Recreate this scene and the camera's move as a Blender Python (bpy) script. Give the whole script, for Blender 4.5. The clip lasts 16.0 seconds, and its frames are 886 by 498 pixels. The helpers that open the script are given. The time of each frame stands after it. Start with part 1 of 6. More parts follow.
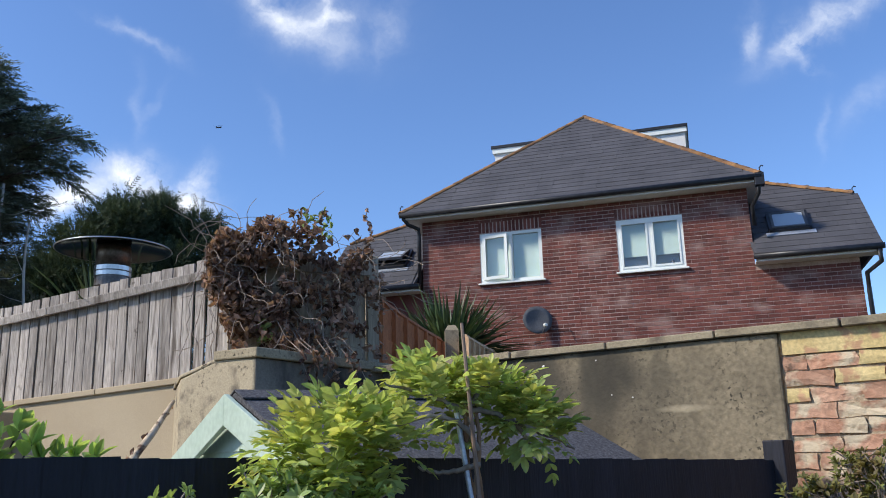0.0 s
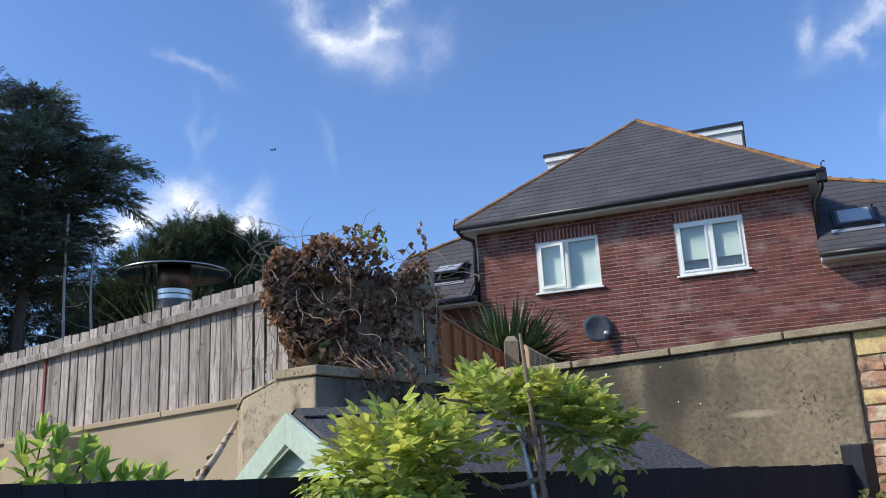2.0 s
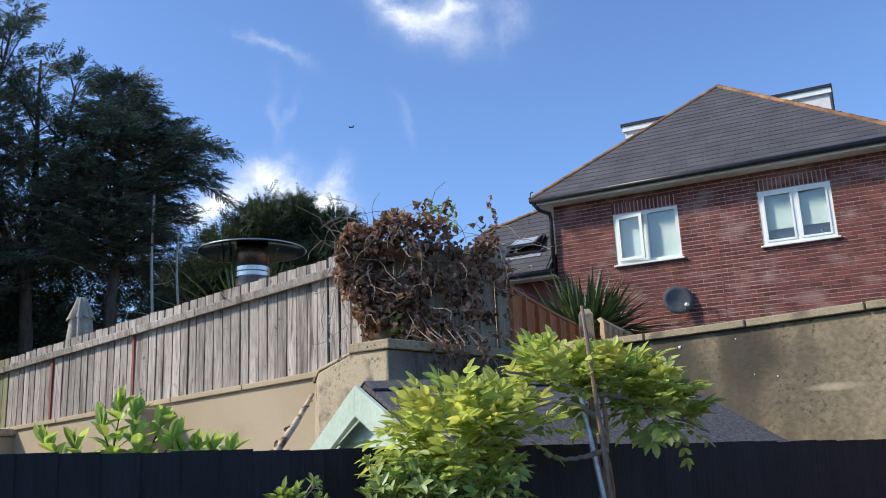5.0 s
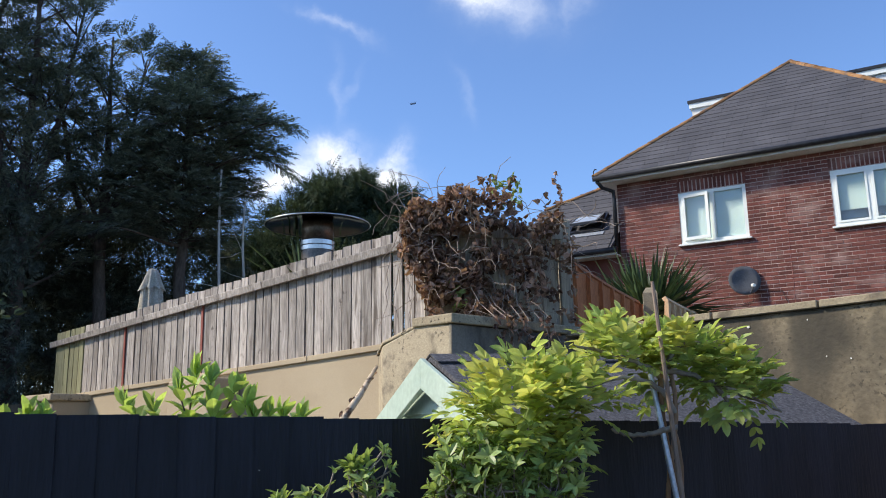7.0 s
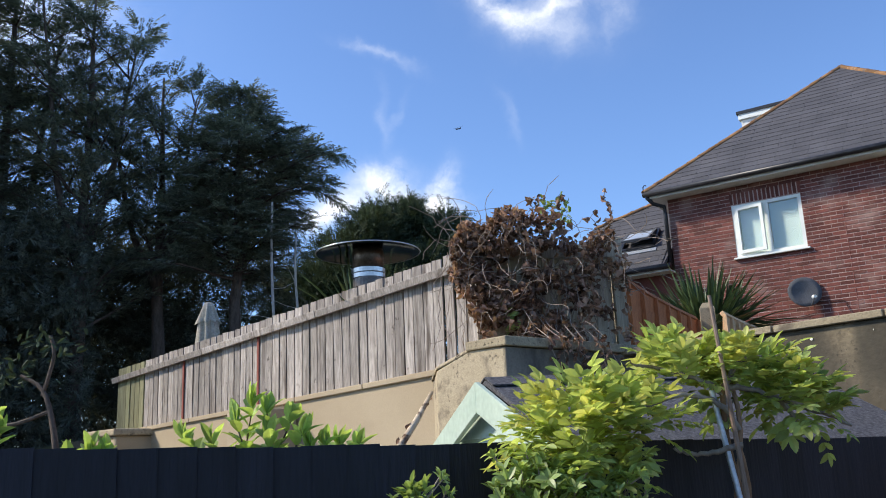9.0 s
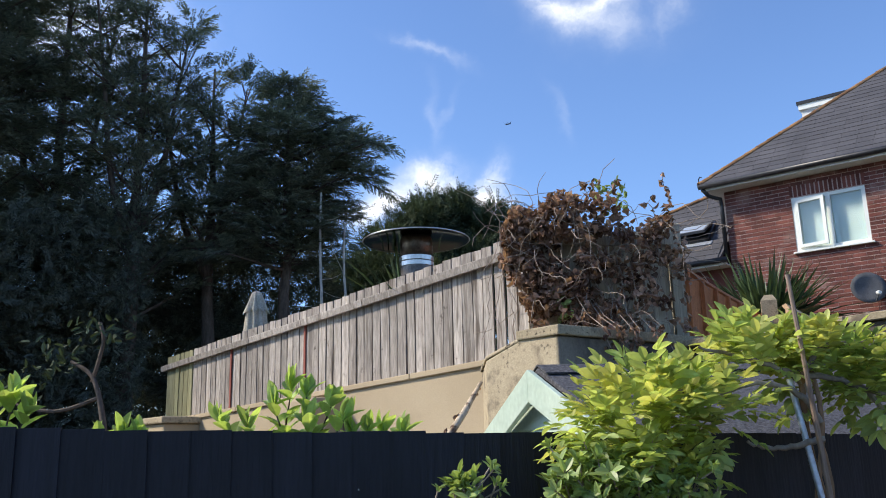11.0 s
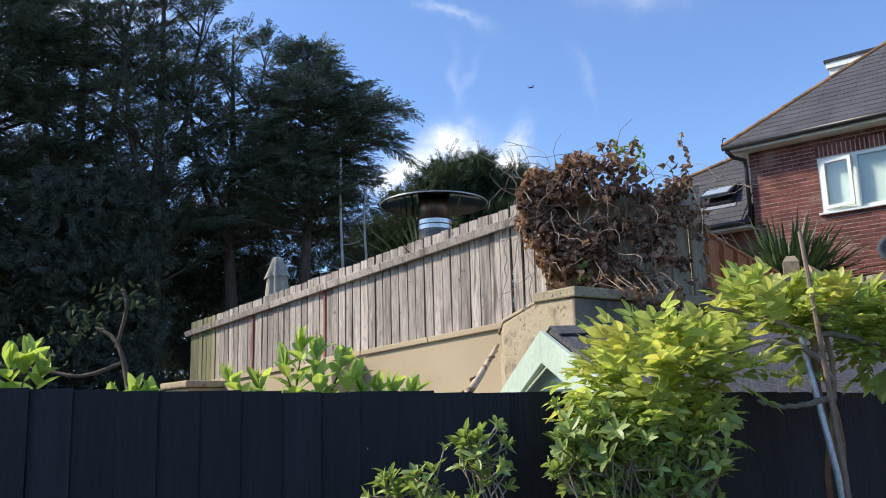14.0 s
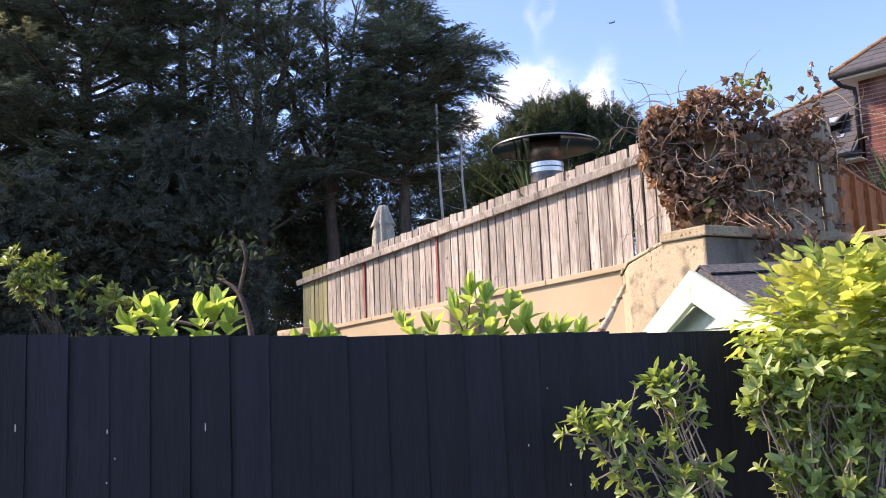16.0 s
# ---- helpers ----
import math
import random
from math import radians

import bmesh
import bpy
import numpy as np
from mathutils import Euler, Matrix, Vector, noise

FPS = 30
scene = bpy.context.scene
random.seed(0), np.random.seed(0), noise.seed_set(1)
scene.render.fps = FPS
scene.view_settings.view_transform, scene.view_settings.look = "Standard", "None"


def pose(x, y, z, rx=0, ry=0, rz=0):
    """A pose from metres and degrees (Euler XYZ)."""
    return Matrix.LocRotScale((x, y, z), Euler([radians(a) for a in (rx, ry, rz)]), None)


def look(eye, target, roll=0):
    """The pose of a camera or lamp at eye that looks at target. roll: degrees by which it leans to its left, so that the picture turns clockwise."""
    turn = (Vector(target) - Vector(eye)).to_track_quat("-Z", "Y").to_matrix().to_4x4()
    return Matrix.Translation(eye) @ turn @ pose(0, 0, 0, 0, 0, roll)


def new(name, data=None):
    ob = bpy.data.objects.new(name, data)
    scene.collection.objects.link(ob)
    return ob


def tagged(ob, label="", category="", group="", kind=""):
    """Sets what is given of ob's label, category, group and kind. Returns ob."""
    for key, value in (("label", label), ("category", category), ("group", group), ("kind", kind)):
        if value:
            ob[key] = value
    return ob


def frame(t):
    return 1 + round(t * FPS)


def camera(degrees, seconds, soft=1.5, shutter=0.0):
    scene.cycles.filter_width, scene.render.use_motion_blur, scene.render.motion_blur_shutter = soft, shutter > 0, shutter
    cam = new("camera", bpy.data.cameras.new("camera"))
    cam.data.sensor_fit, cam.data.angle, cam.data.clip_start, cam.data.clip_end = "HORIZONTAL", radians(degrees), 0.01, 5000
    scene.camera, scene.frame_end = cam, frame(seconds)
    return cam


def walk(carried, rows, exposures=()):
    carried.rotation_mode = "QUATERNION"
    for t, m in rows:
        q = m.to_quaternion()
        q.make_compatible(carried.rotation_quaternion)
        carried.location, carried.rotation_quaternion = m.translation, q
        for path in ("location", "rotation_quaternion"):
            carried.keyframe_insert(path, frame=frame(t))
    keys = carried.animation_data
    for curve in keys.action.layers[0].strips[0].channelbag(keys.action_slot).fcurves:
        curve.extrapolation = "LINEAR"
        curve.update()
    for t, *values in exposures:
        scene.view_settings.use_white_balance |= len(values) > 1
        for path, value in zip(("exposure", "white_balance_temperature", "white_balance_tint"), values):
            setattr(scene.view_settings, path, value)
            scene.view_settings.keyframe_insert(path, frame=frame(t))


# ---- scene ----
EXPOSURES = [(0.0, 0.02, 6500, 10), (0.5, -0.05, 6500, 10), (1.5, 0.0, 6500, 10), (3.0, 0.08, 6530, 10), (4.0, 0.12, 6550, 10), (6.5, 0.22, 6750, 10), (10.0, 0.26, 6800, 10), (12.5, 0.32, 6950, 10), (14.5, 0.40, 7100, 10), (15.0, 0.48, 7250, 10), (15.5, 0.70, 7500, 16), (16.0, 0.98, 7900, 24)]
# ---- camera ----
cam = camera(54.46, 16.0, soft=1.0)
PATH = [
    (0.0, -0.013, -0.173, 1.693, 103.83, 1.56, -1.46),
    (0.5, 0.048, -0.176, 1.690, 105.77, 2.10, 0.31),
    (1.0, 0.054, -0.162, 1.693, 106.11, 3.03, 2.35),
    (1.5, -0.024, -0.152, 1.695, 105.31, 2.92, 2.35),
    (2.0, -0.008, -0.130, 1.698, 104.82, 2.95, 2.73),
    (2.5, 0.049, -0.130, 1.699, 105.06, 3.11, 4.52),
    (3.0, 0.058, -0.138, 1.698, 105.56, 2.55, 5.95),
    (3.5, 0.060, -0.133, 1.694, 105.01, 2.20, 6.67),
    (4.0, 0.057, -0.131, 1.691, 104.32, 2.11, 7.04),
    (6.3, 0.036, -0.127, 1.695, 102.79, 1.88, 10.10),
    (6.5, 0.030, -0.134, 1.684, 102.74, 1.33, 10.48),
    (7.0, 0.024, -0.135, 1.680, 101.96, 1.06, 11.80),
    (7.5, 0.024, -0.132, 1.676, 101.68, 0.43, 12.86),
    (8.0, 0.035, -0.126, 1.672, 102.10, -0.30, 12.98),
    (8.5, 0.086, -0.108, 1.679, 103.03, 1.24, 14.47),
    (9.0, 0.023, -0.118, 1.679, 103.68, 2.55, 15.59),
    (9.5, -0.132, -0.127, 1.673, 103.34, 1.87, 14.95),
    (10.0, -0.136, -0.076, 1.671, 103.42, 1.65, 16.03),
    (10.2, -0.097, -0.039, 1.672, 104.05, 1.66, 17.23),
    (12.3, -0.012, 0.110, 1.643, 102.29, 1.43, 19.29),
    (12.5, -0.008, 0.107, 1.650, 102.26, 1.20, 19.19),
    (13.0, -0.003, 0.105, 1.652, 102.26, 1.67, 19.48),
    (13.5, -0.002, 0.097, 1.651, 101.97, 1.70, 19.96),
    (14.0, 0.001, 0.095, 1.650, 101.22, 1.61, 20.32),
    (14.5, 0.002, 0.090, 1.647, 100.60, 1.39, 20.74),
    (15.0, -0.001, 0.076, 1.645, 99.97, 1.06, 22.21),
    (15.5, -0.064, 0.036, 1.647, 98.96, 1.62, 24.60),
    (16.0, -0.217, -0.030, 1.653, 97.74, 2.39, 26.04),
]
walk(cam, [(r[0], pose(*r[1:])) for r in PATH], EXPOSURES)
# ---- end camera ----

# ---- sun and sky ----
SUN_AZ, SUN_EL = radians(104.0), radians(38.0)      # left of +y, above the horizon
sun_way = Vector((-math.sin(SUN_AZ) * math.cos(SUN_EL), math.cos(SUN_AZ) * math.cos(SUN_EL), math.sin(SUN_EL)))
sun = new("sun", bpy.data.lights.new("sun", "SUN"))
sun.data.energy, sun.data.angle, sun.data.color = 4.6, radians(6.0), (1.0, 0.92, 0.80)
sun.matrix_basis = look(sun_way * 60, (0, 0, 0))

world = bpy.data.worlds.new("sky")
scene.world = world
world.use_nodes = True
WN, WL = world.node_tree.nodes, world.node_tree.links
WN.clear()


def wnode(kind, **kw):
    n = WN.new(kind)
    for k, v in kw.items():
        n.inputs[k].default_value = v
    return n


def wmath(op, a, b=None):
    n = WN.new("ShaderNodeMath")
    n.operation = op
    for i, s in enumerate((a, b)):
        if s is None:
            continue
        if isinstance(s, (int, float)):
            n.inputs[i].default_value = s
        else:
            WL.new(s, n.inputs[i])
    return n.outputs[0]


def build_sky():
    sky = WN.new("ShaderNodeTexSky")
    sky.sky_type, sky.sun_disc = "NISHITA", False
    sky.sun_elevation, sky.sun_rotation = SUN_EL, -SUN_AZ
    sky.air_density, sky.dust_density, sky.ozone_density = 1.0, 0.6, 2.0
    coord = WN.new("ShaderNodeTexCoord")
    warp = wnode("ShaderNodeTexNoise", Scale=11.0, Detail=5.0, Roughness=0.6)
    WL.new(coord.outputs["Generated"], warp.inputs["Vector"])
    shift = WN.new("ShaderNodeVectorMath")
    shift.operation = "MULTIPLY_ADD"
    shift.inputs[1].default_value = (0.07, 0.07, 0.07)
    WL.new(warp.outputs["Color"], shift.inputs[0])
    WL.new(coord.outputs["Generated"], shift.inputs[2])
    wisp = WN.new("ShaderNodeTexNoise")
    wisp.inputs["Scale"].default_value, wisp.inputs["Detail"].default_value, wisp.inputs["Roughness"].default_value = 16.0, 8.0, 0.62
    WL.new(shift.outputs[0], wisp.inputs["Vector"])
    fine = wmath("MULTIPLY", wmath("SUBTRACT", wisp.outputs["Fac"], 0.30), 2.3)
    total = None
    # clouds: azimuth to the left, elevation, half length, half width, slant (degrees), strength
    for az, el, sx, sy, slant, amount in CLOUDS:
        a, e = radians(az), radians(el)
        c = Vector((-math.sin(a) * math.cos(e), math.cos(a) * math.cos(e), math.sin(e)))
        right = Vector((math.cos(a), math.sin(a), 0))
        up = right.cross(c)
        w = radians(slant)
        right, up = right * math.cos(w) + up * math.sin(w), up * math.cos(w) - right * math.sin(w)
        offs = []
        for axis, size in ((right, sx), (up, sy)):
            d = WN.new("ShaderNodeVectorMath")
            d.operation = "DOT_PRODUCT"
            d.inputs[1].default_value = axis
            WL.new(shift.outputs[0], d.inputs[0])
            bias = axis.dot(Vector((0.035, 0.035, 0.035)))
            offs.append(wmath("POWER", wmath("ABSOLUTE", wmath("DIVIDE", wmath("SUBTRACT", d.outputs["Value"], axis.dot(c) + bias), math.tan(radians(size)))), 2.0))
        g = wmath("EXPONENT", wmath("MULTIPLY", wmath("ADD", *offs), -1.0))
        front = WN.new("ShaderNodeVectorMath")
        front.operation = "DOT_PRODUCT"
        front.inputs[1].default_value = c
        WL.new(coord.outputs["Generated"], front.inputs[0])
        g = wmath("MULTIPLY", wmath("MULTIPLY", g, amount), wmath("GREATER_THAN", front.outputs["Value"], 0.0))
        total = g if total is None else wmath("ADD", total, g)
    lump = WN.new("ShaderNodeMath")
    lump.operation, lump.use_clamp = "MULTIPLY", True
    WL.new(total, lump.inputs[0])
    WL.new(fine, lump.inputs[1])
    tint = WN.new("ShaderNodeMix")
    tint.data_type, tint.blend_type = "RGBA", "MULTIPLY"
    tint.inputs["Factor"].default_value = 1.0
    WL.new(sky.outputs[0], tint.inputs["A"])
    tint.inputs["B"].default_value = SKY_TINT
    mix = WN.new("ShaderNodeMix")
    mix.data_type = "RGBA"
    WL.new(lump.outputs[0], mix.inputs["Factor"])
    WL.new(tint.outputs["Result"], mix.inputs["A"])
    mix.inputs["B"].default_value = (*CLOUD_COLOUR, 1)
    back = WN.new("ShaderNodeBackground")
    back.inputs["Strength"].default_value = SKY_STRENGTH
    WL.new(mix.outputs["Result"], back.inputs["Color"])
    out = WN.new("ShaderNodeOutputWorld")
    WL.new(back.outputs[0], out.inputs["Surface"])


SKY_STRENGTH = 0.15
SKY_TINT = (0.80, 1.0, 1.32, 1)
CLOUD_COLOUR = (6.6, 7.0, 7.7)
CLOUDS = [
    (11.3, 30.2, 2.8, 0.75, -43, 0.9), (7.8, 28.2, 2.8, 0.9, -24, 0.7), (4.9, 30.7, 2.0, 0.5, 35, 0.8), (5.8, 28.7, 1.5, 0.35, 6, 0.75), (6.3, 29.4, 1.0, 0.4, 80, 0.6), (1.9, 28.5, 1.9, 0.8, 70, 0.3), (6.5, 29.2, 4.2, 2.4, -10, 0.22),
    (19.1, 26.4, 2.1, 0.36, -26, 0.36), (18.8, 22.4, 1.5, 0.36, 95, 0.24), (17.9, 22.7, 1.1, 0.25, 60, 0.15), (9.9, 22.4, 1.5, 0.34, -75, 0.2),
    (-23.6, 25.5, 1.3, 0.5, 70, 0.7), (-28.0, 25.5, 3.0, 0.75, 24, 1.0), (-25.9, 25.1, 1.1, 0.55, 80, 0.9), (-26.6, 23.4, 1.1, 0.45, -55, 0.6), (-30.0, 20.4, 1.9, 0.7, 55, 0.28), (-27.4, 18.8, 1.3, 0.3, 80, 0.18),
    (19.0, 18.1, 1.6, 1.1, 10, 1.9), (14.6, 18.0, 1.2, 0.8, 60, 1.3), (15.4, 16.7, 1.6, 0.9, 0, 1.5), (17.2, 16.6, 1.6, 1.0, 0, 1.2), (22.9, 16.0, 2.2, 0.9, 20, 1.9), (45.0, 27.0, 6.0, 3.0, 0, 0.9), (55.0, 20.0, 7.0, 4.0, 0, 0.7),
]
build_sky()

# ---- materials ----


def material(name, low, high, rough=0.8, scale=8.0, stretch=(1, 1, 1), bump=0.15, bump_scale=60.0, spot=None, spot_scale=2.0, spot_edge=0.55,
             spot_soft=0.12, random_mix=0.0, island=False, metal=0.0, through_light=0.0, spec=0.4, spot_stretch=(1, 1, 1), grain=0.35, spot2=None, spot2_scale=12.0, spot2_edge=0.6, drift=None, patches=()):
    """A surface with a broad and a fine variation, optional stains, and a shade of its own for each piece."""
    m = bpy.data.materials.new(name)
    m.use_nodes = True
    nt = m.node_tree
    N, L = nt.nodes, nt.links
    bsdf = N["Principled BSDF"]
    geo = N.new("ShaderNodeNewGeometry")

    def noise_at(s, detail, st):
        mp = N.new("ShaderNodeMapping")
        mp.inputs["Scale"].default_value = st
        L.new(geo.outputs["Position"], mp.inputs["Vector"])
        t = N.new("ShaderNodeTexNoise")
        t.inputs["Scale"].default_value, t.inputs["Detail"].default_value = s, detail
        L.new(mp.outputs[0], t.inputs["Vector"])
        return t.outputs["Fac"]

    def ramp(fac, a, b):
        r = N.new("ShaderNodeMapRange")
        r.inputs["From Min"].default_value, r.inputs["From Max"].default_value = a, b
        L.new(fac, r.inputs["Value"])
        return r.outputs["Result"]

    def mix(fac, a, b, mode="MIX"):
        x = N.new("ShaderNodeMix")
        x.data_type, x.blend_type = "RGBA", mode
        for key, v in (("Factor", fac), ("A", a), ("B", b)):
            if isinstance(v, (int, float)):
                x.inputs[key].default_value = v
            elif isinstance(v, tuple):
                x.inputs[key].default_value = (*v, 1)
            else:
                L.new(v, x.inputs[key])
        return x.outputs["Result"]

    broad = ramp(noise_at(scale, 4.0, stretch), 0.3, 0.7)
    col = mix(broad, low, high)
    fine = noise_at(bump_scale, 3.0, stretch)
    col = mix(grain, col, mix(ramp(fine, 0.3, 0.7), (0.35, 0.35, 0.35), (1.5, 1.5, 1.5)), "MULTIPLY")
    if random_mix:
        if island:
            rnd = geo.outputs["Random Per Island"]
        else:
            rnd = N.new("ShaderNodeObjectInfo").outputs["Random"]
        shade = N.new("ShaderNodeMapRange")
        shade.inputs["To Min"].default_value, shade.inputs["To Max"].default_value = 1 - random_mix, 1 + random_mix
        L.new(rnd, shade.inputs["Value"])
        comb = N.new("ShaderNodeCombineColor")
        for k in range(3):
            L.new(shade.outputs["Result"], comb.inputs[k])
        col = mix(1.0, col, comb.outputs[0], "MULTIPLY")
    if spot:
        stain = noise_at(spot_scale, 6.0, spot_stretch)
        if drift:                                   # more dirt towards one end of the surface
            along = N.new("ShaderNodeVectorMath")
            along.operation = "DOT_PRODUCT"
            along.inputs[1].default_value = drift[0]
            L.new(geo.outputs["Position"], along.inputs[0])
            r = N.new("ShaderNodeMapRange")
            for key, v in (("From Min", drift[1]), ("From Max", drift[2]), ("To Min", drift[3]), ("To Max", -drift[3])):
                r.inputs[key].default_value = v
            L.new(along.outputs["Value"], r.inputs["Value"])
            plus = N.new("ShaderNodeMath")
            L.new(stain, plus.inputs[0])
            L.new(r.outputs["Result"], plus.inputs[1])
            stain = plus.outputs[0]
        s = ramp(stain, spot_edge, spot_edge + spot_soft)
        col = mix(s, col, spot)
    if spot2:
        group = N.new("ShaderNodeMath")                # specks gather in clusters
        group.operation = "MULTIPLY"
        L.new(ramp(noise_at(spot2_scale, 5.0, (1, 1, 1)), spot2_edge, spot2_edge + 0.08), group.inputs[0])
        L.new(ramp(noise_at(spot2_scale * 0.09, 3.0, (1, 1, 1)), 0.44, 0.62), group.inputs[1])
        col = mix(group.outputs[0], col, spot2)
    for way, s0, z0, rs, rz, tone, amount in patches:  # single stains of their own shape
        ragged = noise_at(5.0, 6.0, (1, 1, 0.6))
        total = None
        for axis, c0, size in ((way, s0, rs), ((0, 0, 1), z0, rz)):
            d = N.new("ShaderNodeVectorMath")
            d.operation = "DOT_PRODUCT"
            d.inputs[1].default_value = axis
            L.new(geo.outputs["Position"], d.inputs[0])
            q = N.new("ShaderNodeMapRange")
            q.clamp = False
            for key, v in (("From Min", c0 - size), ("From Max", c0 + size), ("To Min", -1.0), ("To Max", 1.0)):
                q.inputs[key].default_value = v
            L.new(d.outputs["Value"], q.inputs["Value"])
            sq = N.new("ShaderNodeMath")
            sq.operation = "MULTIPLY"
            L.new(q.outputs["Result"], sq.inputs[0])
            L.new(q.outputs["Result"], sq.inputs[1])
            if total is None:
                total = sq.outputs[0]
            else:
                ad = N.new("ShaderNodeMath")
                L.new(total, ad.inputs[0])
                L.new(sq.outputs[0], ad.inputs[1])
                total = ad.outputs[0]
        wob = N.new("ShaderNodeMath")
        wob.operation = "MULTIPLY_ADD"
        wob.inputs[1].default_value = 1.6
        L.new(ragged, wob.inputs[0])
        L.new(total, wob.inputs[2])
        fade = N.new("ShaderNodeMapRange")
        for key, v in (("From Min", 1.75), ("From Max", 0.8), ("To Min", 0.0), ("To Max", amount)):
            fade.inputs[key].default_value = v
        L.new(wob.outputs[0], fade.inputs["Value"])
        col = mix(fade.outputs["Result"], col, tone)
    L.new(col, bsdf.inputs["Base Color"])
    bsdf.inputs["Roughness"].default_value, bsdf.inputs["Metallic"].default_value = rough, metal
    bsdf.inputs["Specular IOR Level"].default_value = spec
    if bump:
        b = N.new("ShaderNodeBump")
        b.inputs["Strength"].default_value, b.inputs["Distance"].default_value = bump, 0.01
        L.new(fine, b.inputs["Height"])
        L.new(b.outputs[0], bsdf.inputs["Normal"])
    if through_light:
        tr = N.new("ShaderNodeBsdfTranslucent")
        L.new(mix(1.0, col, (1.35, 1.3, 0.75), "MULTIPLY"), tr.inputs["Color"])
        ms = N.new("ShaderNodeMixShader")
        ms.inputs[0].default_value = through_light
        L.new(bsdf.outputs[0], ms.inputs[1])
        L.new(tr.outputs[0], ms.inputs[2])
        L.new(ms.outputs[0], N["Material Output"].inputs["Surface"])
    return m


def glass_material():
    m = bpy.data.materials.new("window_glass")
    m.use_nodes = True
    N, L = m.node_tree.nodes, m.node_tree.links
    N.clear()
    out, mixer = N.new("ShaderNodeOutputMaterial"), N.new("ShaderNodeMixShader")
    clear, gloss, fres = N.new("ShaderNodeBsdfTransparent"), N.new("ShaderNodeBsdfGlossy"), N.new("ShaderNodeFresnel")
    gloss.inputs["Roughness"].default_value = 0.03
    fres.inputs["IOR"].default_value = 1.6
    L.new(fres.outputs[0], mixer.inputs[0])
    L.new(clear.outputs[0], mixer.inputs[1])
    L.new(gloss.outputs[0], mixer.inputs[2])
    L.new(mixer.outputs[0], out.inputs["Surface"])
    return m


BRICK = material("red_brick", (0.120, 0.035, 0.027), (0.185, 0.061, 0.046), 0.85, 3.0, bump_scale=90, bump=0.3, random_mix=0.32, spot=(0.36, 0.235, 0.20), spot_scale=1.3, spot_edge=0.52, spot_soft=0.28, spot_stretch=(1.2, 1.2, 2.2))
BRICK_JOINED = material("red_brick_joined", (0.120, 0.035, 0.027), (0.185, 0.061, 0.046), 0.85, 3.0, bump_scale=90, bump=0.3, random_mix=0.32, island=True, spot=(0.36, 0.235, 0.20), spot_scale=1.3, spot_edge=0.52, spot_soft=0.28, spot_stretch=(1.2, 1.2, 2.2))
MORTAR = material("mortar", (0.36, 0.26, 0.225), (0.50, 0.38, 0.335), 0.95, 6.0)
SLATE = material("slate", (0.058, 0.057, 0.063), (0.082, 0.080, 0.088), 0.75, 1.5, bump_scale=70, random_mix=0.09)
SLATE_JOINED = material("slate_joined", (0.058, 0.057, 0.063), (0.082, 0.080, 0.088), 0.75, 1.5, bump_scale=70, random_mix=0.09, island=True)
RIDGE = material("ridge_tile", (0.17, 0.085, 0.045), (0.34, 0.18, 0.068), 0.9, 5.0, bump=0.4, random_mix=0.4, spot=(0.13, 0.10, 0.08), spot_scale=9.0)
WHITE = material("white_plastic", (0.72, 0.76, 0.72), (0.82, 0.84, 0.80), 0.35, 4.0, bump=0.02, grain=0.08)
SOFFIT = material("white_soffit", (0.66, 0.65, 0.62), (0.76, 0.75, 0.72), 0.6, 4.0, bump=0.03, grain=0.15)
BLACK_PLASTIC = material("black_plastic", (0.012, 0.012, 0.014), (0.03, 0.03, 0.034), 0.4, 10.0, bump=0.03)
GLASS = glass_material()
BLIND = material("blind", (0.50, 0.66, 0.63), (0.58, 0.72, 0.68), 0.8, 2.0, bump=0.02, grain=0.05)
ROOM = material("room_dark", (0.34, 0.41, 0.45), (0.42, 0.49, 0.52), 0.9, 2.0)
RENDER_BEIGE = material("beige_render", (0.37, 0.292, 0.192), (0.435, 0.352, 0.238), 0.92, 1.2, bump=0.12, bump_scale=120, grain=0.12, spot=(0.33, 0.26, 0.17), spot_scale=2.2, spot_edge=0.62, spot_soft=0.2)
RENDER_PIER = material("stained_render", (0.34, 0.282, 0.19), (0.45, 0.375, 0.255), 0.93, 3.0, bump=0.3, bump_scale=90, spot=(0.12, 0.10, 0.075), spot_scale=7.0, spot_edge=0.52, spot_soft=0.16, grain=0.25, spot2=(0.06, 0.05, 0.04), spot2_scale=45.0, spot2_edge=0.56)
# stained grey cement, with the shade of the pier's right face put into its colour
SHADED_CEMENT = material("shaded_grey_cement", (0.145, 0.128, 0.10), (0.235, 0.208, 0.165), 0.93, 3.0, bump=0.3, bump_scale=80, spot=(0.05, 0.047, 0.04), spot_scale=4.0, spot_edge=0.5, spot_stretch=(1, 1, 0.4), grain=0.25)
